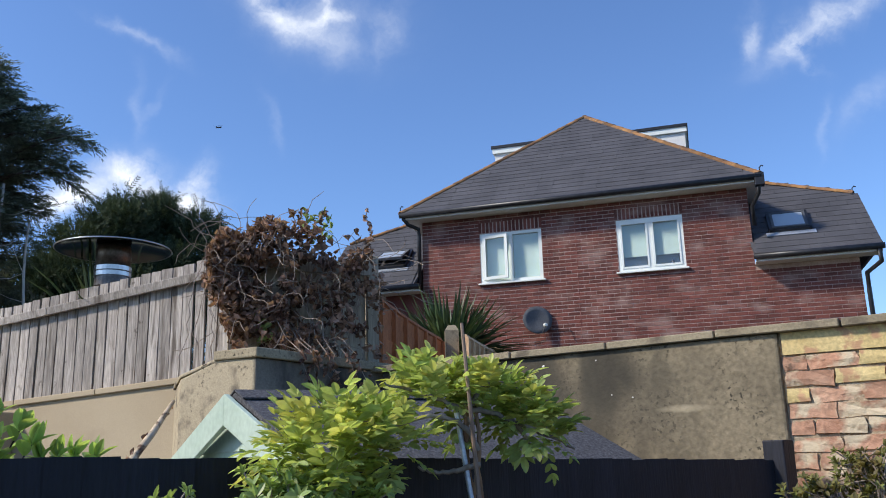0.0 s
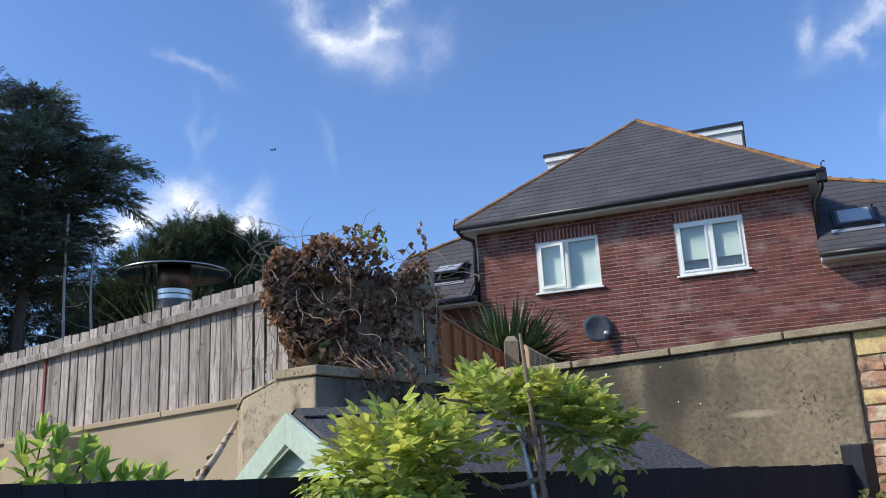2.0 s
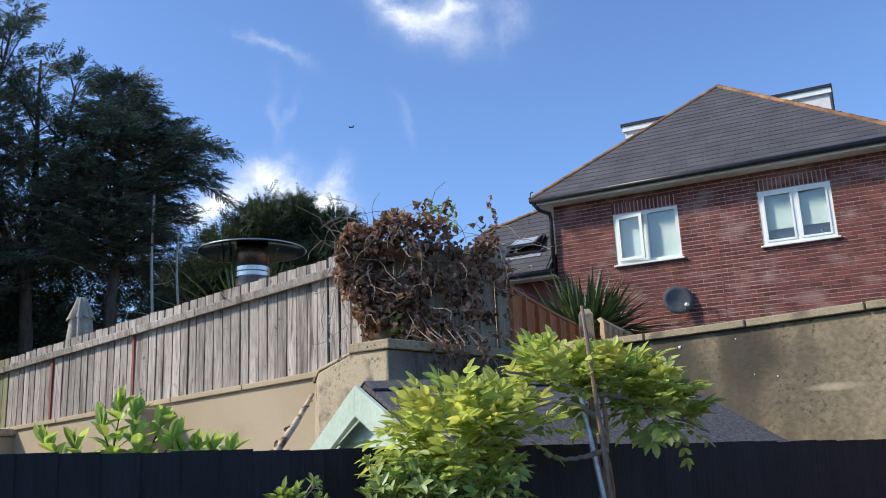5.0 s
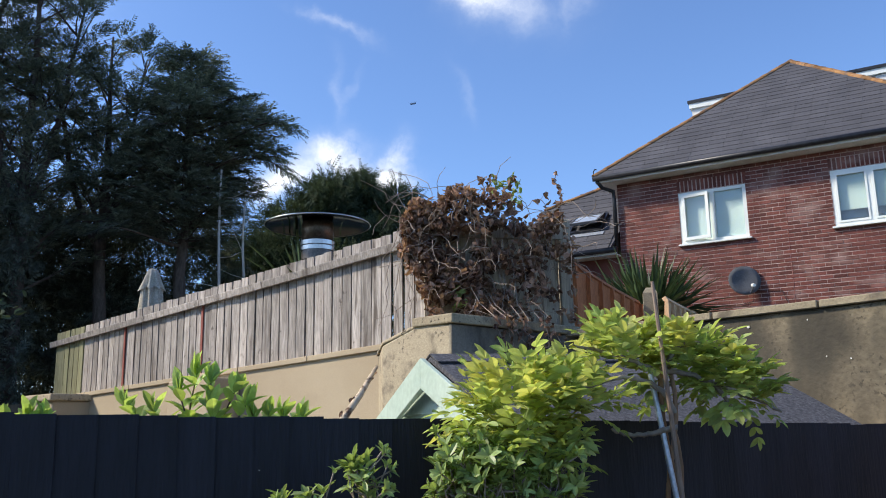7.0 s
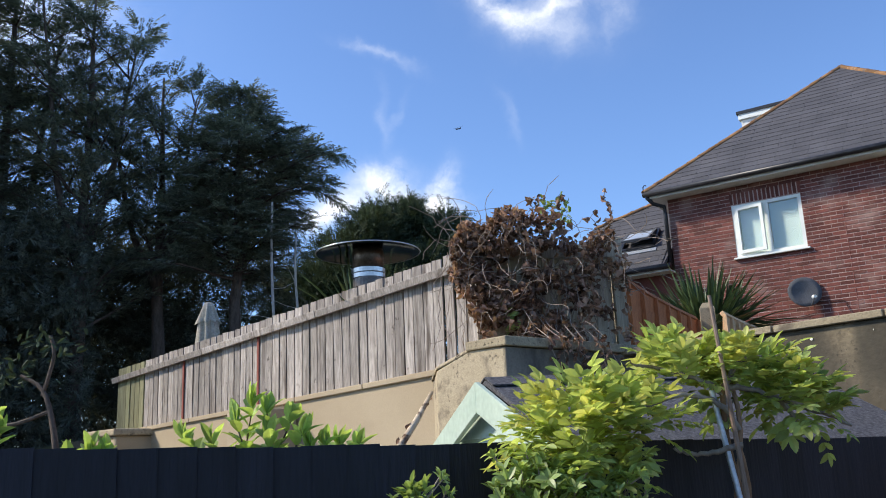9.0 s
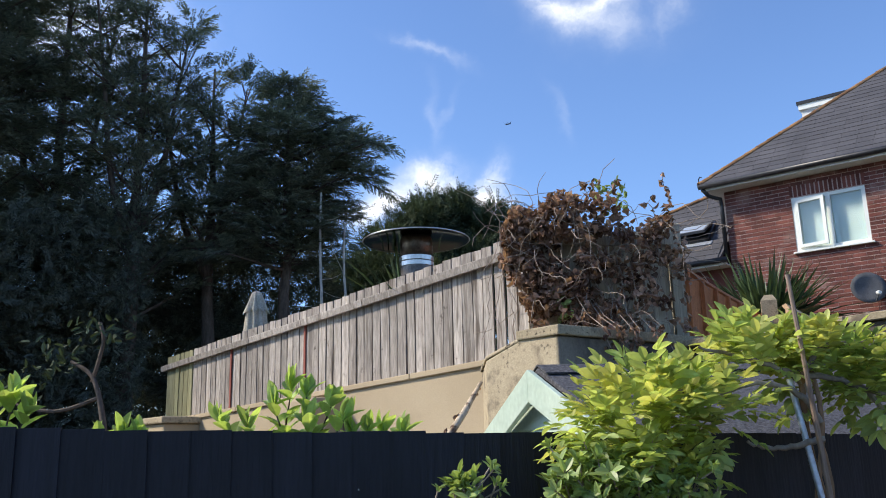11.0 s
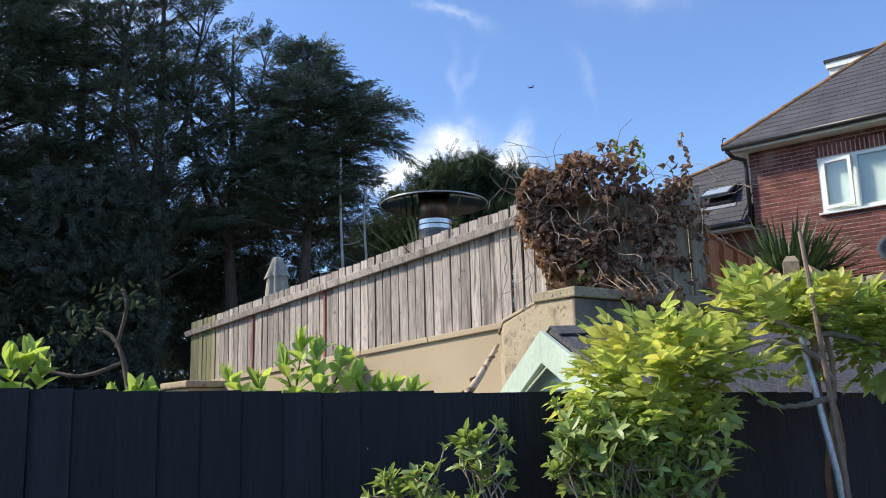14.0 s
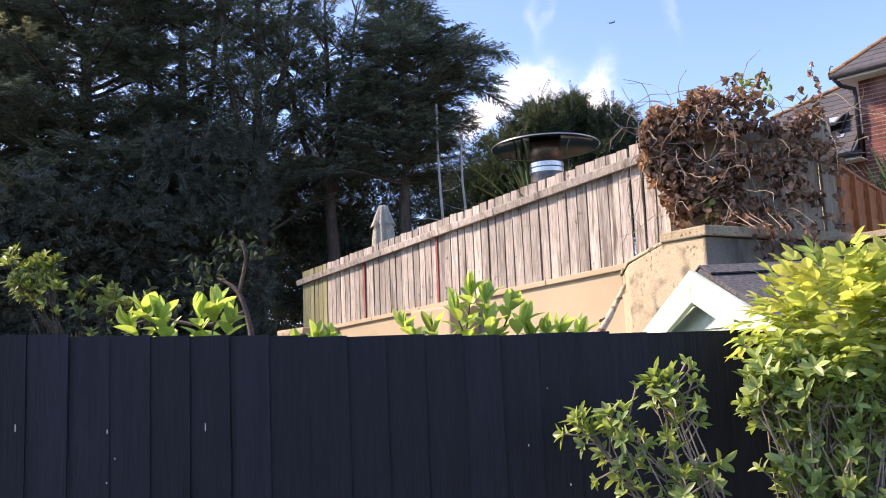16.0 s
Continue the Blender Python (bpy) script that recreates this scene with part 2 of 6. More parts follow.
# the wall's own direction is (0.815, -0.579): dirt is heaviest at its far end
WALL_WAY = (0.815, -0.579, 0)
RENDER_DIRTY = material("dirty_render", (0.15, 0.121, 0.080), (0.285, 0.232, 0.150), 0.93, 2.2, bump=0.5, bump_scale=38, spot=(0.062, 0.055, 0.040), spot_scale=4.2, spot_edge=0.46, spot_soft=0.24, spot_stretch=(1, 1, 0.35), grain=0.42,
                        spot2=(0.050, 0.042, 0.030), spot2_scale=48.0, spot2_edge=0.565, drift=(WALL_WAY, -2.4, -0.95, 0.17),
                        patches=((WALL_WAY, -1.75, 1.92, 0.62, 0.50, (0.090, 0.076, 0.053), 0.6), (WALL_WAY, -2.45, 2.10, 0.42, 0.30, (0.050, 0.044, 0.033), 0.9), (WALL_WAY, -1.82, 2.13, 0.22, 0.22, (0.048, 0.042, 0.031), 0.92), (WALL_WAY, -2.08, 1.72, 0.12, 0.40, (0.065, 0.057, 0.042), 0.8),
                                 (WALL_WAY, -1.66, 1.70, 0.10, 0.34, (0.080, 0.068, 0.050), 0.65), (WALL_WAY, -1.40, 1.925, 0.17, 0.024, (0.40, 0.335, 0.225), 0.75)))
CONCRETE = material("coping_concrete", (0.25, 0.205, 0.135), (0.34, 0.285, 0.19), 0.93, 4.0, bump=0.35, bump_scale=90, spot=(0.13, 0.105, 0.075), spot_scale=6.0, spot_edge=0.56, random_mix=0.12, spot2=(0.06, 0.05, 0.035), spot2_scale=40.0, spot2_edge=0.6)
STUCCO_YELLOW = material("yellow_paint", (0.52, 0.39, 0.17), (0.62, 0.49, 0.24), 0.85, 4.0, bump=0.35, spot=(0.46, 0.27, 0.15), spot_scale=9.0, spot_edge=0.58, spot_soft=0.06)
OLD_BRICK = material("old_brick", (0.36, 0.185, 0.115), (0.50, 0.30, 0.20), 0.92, 7.0, bump=0.8, bump_scale=38, random_mix=0.2, spot=(0.55, 0.45, 0.31), spot_scale=9.0, spot_edge=0.49, spot_soft=0.12, spot2=(0.20, 0.12, 0.08), spot2_scale=26.0, spot2_edge=0.58)
OLD_MORTAR = material("old_mortar", (0.26, 0.19, 0.12), (0.48, 0.38, 0.26), 0.95, 8.0, bump=0.9)
GREY_WOOD = material("weathered_wood", (0.245, 0.215, 0.19), (0.41, 0.37, 0.33), 0.88, 3.0, (9, 9, 0.7), bump=0.5, bump_scale=14, random_mix=0.3, spot=(0.11, 0.09, 0.075), spot_scale=2.5, spot_edge=0.57, spot_stretch=(6, 6, 0.6), grain=0.6, spot2=(0.07, 0.055, 0.045), spot2_scale=16.0, spot2_edge=0.64)
GREEN_WOOD = material("algae_wood", (0.17, 0.165, 0.085), (0.27, 0.26, 0.15), 0.9, 3.0, (9, 9, 0.7), bump=0.3, bump_scale=14, random_mix=0.2)
RED_WOOD = material("red_brown_wood", (0.20, 0.055, 0.04), (0.27, 0.09, 0.07), 0.88, 3.0, (9, 9, 0.7), bump=0.3, bump_scale=14)
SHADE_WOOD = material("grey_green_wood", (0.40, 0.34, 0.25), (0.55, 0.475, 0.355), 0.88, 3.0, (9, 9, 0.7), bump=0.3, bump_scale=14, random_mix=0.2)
ORANGE_WOOD = material("orange_stained_wood", (0.40, 0.125, 0.042), (0.54, 0.19, 0.07), 0.8, 3.0, (6, 6, 1), bump=0.2, bump_scale=25, random_mix=0.15)
PALE_WOOD = material("faded_orange_wood", (0.55, 0.34, 0.18), (0.68, 0.45, 0.26), 0.8, 3.0, (6, 6, 1), bump=0.2, bump_scale=25, random_mix=0.15)
BLACK_WOOD = material("black_painted_wood", (0.009, 0.010, 0.0155), (0.015, 0.016, 0.025), 0.62, 3.0, (9, 9, 0.8), bump=0.35, bump_scale=14, random_mix=0.2, spec=0.35)
MINT = material("mint_paint", (0.38, 0.47, 0.39), (0.45, 0.54, 0.45), 0.55, 5.0, bump=0.08, bump_scale=40, grain=0.12, spot=(0.33, 0.40, 0.34), spot_scale=9.0, spot_edge=0.68)
FELT = material("roof_felt", (0.042, 0.042, 0.047), (0.115, 0.115, 0.125), 0.9, 60.0, bump=0.6, bump_scale=100, grain=0.6)
MIRROR_STEEL = material("polished_steel", (0.10, 0.105, 0.10), (0.14, 0.145, 0.14), 0.10, 6.0, metal=1.0, bump=0, grain=0.1)
STEEL = material("brushed_steel", (0.55, 0.54, 0.52), (0.68, 0.67, 0.65), 0.32, 6.0, metal=1.0, bump=0.03, grain=0.15)
STEEL_DARK = material("heated_steel", (0.10, 0.09, 0.085), (0.22, 0.20, 0.19), 0.45, 12.0, metal=0.9, bump=0.05)
CANVAS = material("canvas", (0.42, 0.39, 0.32), (0.52, 0.48, 0.40), 0.9, 6.0, bump=0.1, through_light=0.15)
DISH = material("dish_grey", (0.085, 0.09, 0.10), (0.12, 0.126, 0.138), 0.9, 6.0, bump=0.05, spec=0.1)
BARK = material("bark", (0.06, 0.045, 0.035), (0.13, 0.10, 0.08), 0.95, 6.0, (3, 3, 0.8), bump=0.6, bump_scale=25)
PALE_BARK = material("pale_bark", (0.17, 0.14, 0.115), (0.30, 0.26, 0.215), 0.95, 5.0, (3, 3, 1), bump=0.5, bump_scale=25)
VINE_BARK = material("vine_bark", (0.17, 0.095, 0.05), (0.30, 0.185, 0.11), 0.95, 9.0, (3, 3, 0.8), bump=0.6, bump_scale=30)
LOG_BARK = material("peeling_log_bark", (0.46, 0.36, 0.24), (0.64, 0.52, 0.37), 0.95, 9.0, bump=0.8, bump_scale=30, spot=(0.12, 0.07, 0.045), spot_scale=17.0, spot_edge=0.53)
POLE_WOOD = material("grey_pole", (0.165, 0.115, 0.088), (0.27, 0.20, 0.155), 0.85, 4.0, (8, 8, 1), bump=0.3, bump_scale=20)
POLE_METAL = material("galvanised_pole", (0.42, 0.46, 0.52), (0.55, 0.59, 0.64), 0.45, 12.0, metal=0.6, bump=0.1)
CONIFER = material("conifer_foliage", (0.105, 0.125, 0.115), (0.18, 0.204, 0.168), 0.75, 1.5, bump=0, random_mix=0.35, island=True, through_light=0.5, spec=0.5)
BACK_TREE = material("evergreen_foliage", (0.040, 0.062, 0.038), (0.085, 0.115, 0.062), 0.75, 1.5, bump=0, random_mix=0.35, island=True, through_light=0.15, spec=0.2)
# darker than the conifer foliage: the shade under the trees is in this colour
UNDERWOOD = material("shaded_foliage", (0.068, 0.080, 0.068), (0.115, 0.132, 0.104), 0.8, 1.5, bump=0, random_mix=0.35, island=True, through_light=0.3, spec=0.15)
POLE_BARK = material("lichen_bark", (0.36, 0.33, 0.29), (0.55, 0.51, 0.45), 0.95, 5.0, (3, 3, 1), bump=0.5, bump_scale=25)
WISTERIA = material("wisteria_leaf", (0.28, 0.37, 0.12), (0.46, 0.54, 0.20), 0.5, 6.0, bump=0, random_mix=0.35, island=True, through_light=0.55, spec=0.35, grain=0.15)
WISTERIA_YELLOW = material("yellow_wisteria_leaf", (0.44, 0.47, 0.15), (0.58, 0.59, 0.21), 0.5, 6.0, bump=0, random_mix=0.25, island=True, through_light=0.45, spec=0.35, grain=0.15)
SHRUB = material("shrub_leaf", (0.20, 0.29, 0.09), (0.35, 0.44, 0.155), 0.42, 6.0, bump=0, random_mix=0.35, island=True, through_light=0.38, spec=0.45, grain=0.15)
APPLE = material("broad_leaf", (0.29, 0.43, 0.11), (0.46, 0.57, 0.19), 0.42, 8.0, bump=0, random_mix=0.3, island=True, through_light=0.5, spec=0.45, grain=0.15)
DEAD_LEAF = material("dead_leaf", (0.135, 0.078, 0.066), (0.44, 0.285, 0.205), 0.85, 6.0, bump=0, random_mix=0.6, island=True, through_light=0.3, spec=0.15)
DEAD_STEM = material("dead_stem", (0.20, 0.155, 0.125), (0.38, 0.31, 0.25), 0.9, 9.0, bump=0.3)
SPIKY = material("sword_leaf", (0.035, 0.065, 0.03), (0.08, 0.12, 0.05), 0.5, 4.0, (4, 4, 1), bump=0, random_mix=0.4, island=True, through_light=0.15)
SPIKY_DRY = material("dry_sword_leaf", (0.20, 0.14, 0.07), (0.32, 0.24, 0.12), 0.8, 4.0, bump=0, random_mix=0.3, island=True)
DIM_SHRUB = material("dull_shrub_leaf", (0.10, 0.15, 0.05), (0.23, 0.30, 0.09), 0.5, 2.0, bump=0, random_mix=0.5, island=True, through_light=0.3, spec=0.4)
RUSTY_BUSH = material("rusty_shrub_leaf", (0.15, 0.10, 0.04), (0.16, 0.20, 0.05), 0.6, 9.0, bump=0, random_mix=0.5, island=True, through_light=0.3)
EARTH = material("earth", (0.055, 0.042, 0.03), (0.12, 0.095, 0.065), 0.95, 1.2, bump=0.6, bump_scale=18, spot=(0.06, 0.09, 0.03), spot_scale=0.8, spot_edge=0.5)
AIRFRAME = material("airframe_grey", (0.04, 0.045, 0.055), (0.06, 0.065, 0.075), 0.6, 1.0, bump=0)

# ---- building helpers ----


class Mesh:
    """Collects vertices and faces, then becomes one object."""

    def __init__(self):
        self.v, self.f = [], []

    def add(self, verts, faces):
        n = len(self.v)
        self.v += [tuple(p) for p in verts]
        self.f += [tuple(i + n for i in face) for face in faces]
        return self

    def box(self, m, sx, sy, sz):
        """A box of that size centred on the frame m."""
        c = [m @ Vector((x * sx / 2, y * sy / 2, z * sz / 2)) for z in (-1, 1) for y in (-1, 1) for x in (-1, 1)]
        return self.add(c, [(0, 2, 3, 1), (4, 5, 7, 6), (0, 1, 5, 4), (2, 6, 7, 3), (0, 4, 6, 2), (1, 3, 7, 5)])

    def prism(self, plan, z0, z1):
        """An upright prism over a plan polygon (counter-clockwise); z0 and z1 may be lists."""
        n = len(plan)
        lo = z0 if isinstance(z0, (list, tuple)) else [z0] * n
        hi = z1 if isinstance(z1, (list, tuple)) else [z1] * n
        v = [(x, y, z) for (x, y), z in zip(plan, lo)] + [(x, y, z) for (x, y), z in zip(plan, hi)]
        return self.add(v, [tuple(range(n))[::-1], tuple(range(n, 2 * n))] + [(i, (i + 1) % n, n + (i + 1) % n, n + i) for i in range(n)])

    def slab(self, corners, thick):
        """A plate under the polygon of corners, thick along its normal."""
        c = [Vector(p) for p in corners]
        nrm = (c[1] - c[0]).cross(c[2] - c[0]).normalized()
        n = len(c)
        v = [p - nrm * thick for p in c] + c
        return self.add(v, [tuple(range(n))[::-1], tuple(range(n, 2 * n))] + [(i, (i + 1) % n, n + (i + 1) % n, n + i) for i in range(n)])

    def tube(self, pts, radii, sides=7, caps=True):
        pts = [Vector(p) for p in pts]
        if isinstance(radii, (int, float)):
            radii = [radii] * len(pts)
        n0 = len(self.v)
        ref = Vector((0.31, 0.17, 0.93))
        for i, p in enumerate(pts):
            d = (pts[min(i + 1, len(pts) - 1)] - pts[max(i - 1, 0)]).normalized()
            a = d.cross(ref)
            a = a.normalized() if a.length > 1e-3 else d.orthogonal().normalized()
            b = d.cross(a)
            for k in range(sides):
                w = 2 * math.pi * k / sides
                self.v.append(tuple(p + (a * math.cos(w) + b * math.sin(w)) * radii[i]))
        for i in range(len(pts) - 1):
            for k in range(sides):
                q, r = n0 + i * sides, n0 + (i + 1) * sides
                self.f.append((q + k, q + (k + 1) % sides, r + (k + 1) % sides, r + k))
        if caps:
            self.f.append(tuple(n0 + k for k in range(sides))[::-1])
            self.f.append(tuple(n0 + (len(pts) - 1) * sides + k for k in range(sides)))
        return self

    def lathe(self, centre, profile, sides=32):
        """A turned shape about an upright axis: profile of (radius, height)."""
        n0 = len(self.v)
        for r, z in profile:
            for k in range(sides):
                w = 2 * math.pi * k / sides
                self.v.append((centre[0] + r * math.cos(w), centre[1] + r * math.sin(w), centre[2] + z))
        for i in range(len(profile) - 1):
            for k in range(sides):
                q, r = n0 + i * sides, n0 + (i + 1) * sides
                self.f.append((q + k, q + (k + 1) % sides, r + (k + 1) % sides, r + k))
        return self

    def leaf(self, base, way, face, length, width, fold=0.25, droop=0.25):
        """A folded, slightly drooping leaf of eight triangles."""
        way = way.normalized()
        side = way.cross(face)
        side = side.normalized() if side.length > 1e-4 else way.orthogonal().normalized()
        nrm = side.cross(way)
        mid = base + way * length * 0.5 - nrm * droop * length * 0.12
        tip = base + way * length - nrm * droop * length * 0.45
        q1, q2 = base + way * length * 0.28, base + way * length * 0.7 - nrm * droop * length * 0.22
        h = nrm * width * fold
        return self.add([base, q1 + side * width * 0.44 + h, q2 + side * width * 0.42 + h, tip, q2 - side * width * 0.42 + h, q1 - side * width * 0.44 + h, mid],
                        [(0, 1, 6), (1, 2, 6), (2, 3, 6), (3, 4, 6), (4, 5, 6), (5, 0, 6)])

    def round_leaf(self, base, way, face, length, width, fold=0.12, droop=0.3):
        """A blunt oval leaf with a folded midrib."""
        way = way.normalized()
        side = way.cross(face)
        side = side.normalized() if side.length > 1e-4 else way.orthogonal().normalized()
        nrm = side.cross(way)
        v = []
        for t, w in ((0.0, 0.04), (0.22, 0.34), (0.48, 0.5), (0.74, 0.42), (0.92, 0.2), (1.0, 0.02)):
            c = base + way * length * t - nrm * droop * length * 0.4 * t * t
            v += [c + side * width * w + nrm * width * w * fold * 2, c, c - side * width * w + nrm * width * w * fold * 2]
        f = []
        for i in range(5):
            for j in range(2):
                q = i * 3 + j
                f.append((q, q + 1, q + 4, q + 3))
        return self.add(v, f)

    def data(self, name, mat, smooth=False):
        me = bpy.data.meshes.new(name)
        me.from_pydata(self.v, [], self.f)
        me.materials.append(mat)
        if smooth:
            me.polygons.foreach_set("use_smooth", [True] * len(me.polygons))
        me.update()
        return me


def hang(ob, parent):
    ob.parent = parent
    ob.matrix_parent_inverse = parent.matrix_basis.inverted() if parent.parent is None else Matrix()
    return ob


def part(name, mesh, mat, parent=None, label="", smooth=False, bevel=0.0):
    """One mesh object, under a thing or a part, or at top level."""
    ob = new(name, mesh.data(name, mat, smooth))
    if parent is not None:
        hang(ob, parent)
    if bevel:
        mod = ob.modifiers.new("edge", "BEVEL")
        mod.width, mod.segments, mod.limit_method = bevel, 2, "ANGLE"
    return tagged(ob, label) if label else ob


def piece(name, data, m, parent):
    """A piece that shares its mesh with its like."""
    ob = new(name, data)
    ob.matrix_basis = m
    return hang(ob, parent)


def thing(name, at, label, category, group="", kind=""):
    ob = new(name)
    ob.matrix_basis = Matrix.Translation(at)
    ob.empty_display_size = 0.1
    return tagged(ob, label, category, group, kind)


def unit_box(name, sx, sy, sz, mat, soft=0.004):
    """Mesh of a box with eased edges, for repeated pieces."""
    bm = bmesh.new()
    bmesh.ops.create_cube(bm, size=1.0)
    for v in bm.verts:
        v.co = Vector((v.co.x * sx, v.co.y * sy, v.co.z * sz))
    if soft:
        bmesh.ops.bevel(bm, geom=bm.edges[:], offset=soft, segments=1, affect="EDGES")
    me = bpy.data.meshes.new(name)
    bm.to_mesh(me)
    bm.free()
    me.materials.append(mat)
    return me


def axes(origin, x, z=(0, 0, 1)):
    """A frame at origin with its x along x and its z near z."""
    x = Vector(x).normalized()
    y = Vector(z).cross(x).normalized()
    zz = x.cross(y)
    m = Matrix((x, y, zz)).transposed().to_4x4()
    m.translation = origin
    return m


def rnd(a, b):
    return random.uniform(a, b)


def rand_way(up=0.0):
    while True:
        v = Vector((rnd(-1, 1), rnd(-1, 1), rnd(-1, 1)))
        if 0.1 < v.length < 1:
            v = v.normalized()
            return (v + Vector((0, 0, up))).normalized()


# ---- ground ----
# edge of the upper gardens, held by the garden walls
WALL_LINE = [(-14.0, 13.1), (-6.6, 8.75), (-1.62, 5.80), (-1.20, 5.45), (-0.55, 5.75), (0.70, 5.06), (3.9, 2.79), (12.0, -2.9)]


def build_ground():
    m = Mesh()
    far = 1500.0
    edge = WALL_LINE
    lowv = [(x, y, 0.0) for x, y in [(-far, 13.1)] + edge + [(far, -2.9)]]
    n = len(lowv)
    m.add([(-far, -far, 0.0)] + lowv + [(far, -far, 0.0)], [(0, n + 1) + tuple(range(n, 0, -1))])
    highs = [2.1] * n
    highs[0], highs[1] = 1.9, 1.9
    top = [(x, y, z) for (x, y, _), z in zip(lowv, highs)]
    m.add(lowv + top, [(i, i + 1, n + i + 1, n + i) for i in range(n - 1)])
    m.add(top + [(far, far, 2.1), (-far, far, 2.1)], [tuple(range(n)) + (n, n + 1)])
    ob = part("ground", m, EARTH)
    tagged(ob, "dark bare earth and rough grass of the gardens", "ground", kind="structure")


build_ground()



def build_hill():
    """A wooded hillside far beyond the gardens."""
    m = Mesh()
    n = 60
    for i in range(n + 1):
        a = radians(24.0 + 34.0 * i / n)
        h = 34.0 + 16.0 * math.sin(math.pi * min(1.0, i / n * 1.1)) + 3.0 * noise.noise(Vector((i * 0.45, 0, 0)))
        for dist, z in ((300.0, 0.0), (318.0, h * 0.6), (345.0, h), (420.0, 0.0)):
            m.v.append((math.sin(a) * dist, math.cos(a) * dist, z))
    for i in range(n):
        for k in range(3):
            q = i * 4 + k
            m.f.append((q, q + 4, q + 5, q + 1))
    ob = part("backdrop", m, HILL, smooth=True)
    tagged(ob, "distant dark wooded hillside", "hill", kind="structure")


HILL = material("wooded_hill", (0.045, 0.060, 0.055), (0.085, 0.105, 0.085), 0.95, 0.12, bump=0, grain=0.5, bump_scale=0.6)
build_hill()

# ---- house ----
HO, HU, HV = Vector((0.12, 17.08, 0.0)), Vector((0.949, -0.315, 0)).normalized(), Vector((0.315, 0.949, 0)).normalized()


def H(u, v, z):
    return HO + HU * u + HV * v + Vector((0, 0, z))


def hbox(mesh, u0, u1, v0, v1, z0, z1):
    m = axes(H((u0 + u1) / 2, (v0 + v1) / 2, (z0 + z1) / 2), HU)
    return mesh.box(m, u1 - u0, v1 - v0, z1 - z0)


WINDOWS = [(1.22, 2.48, 5.11, 6.14), (3.95, 5.19, 5.10, 6.13)]
EAVE, PITCH = 6.63, 0.852
WALL_W, MID = 6.40, 3.145


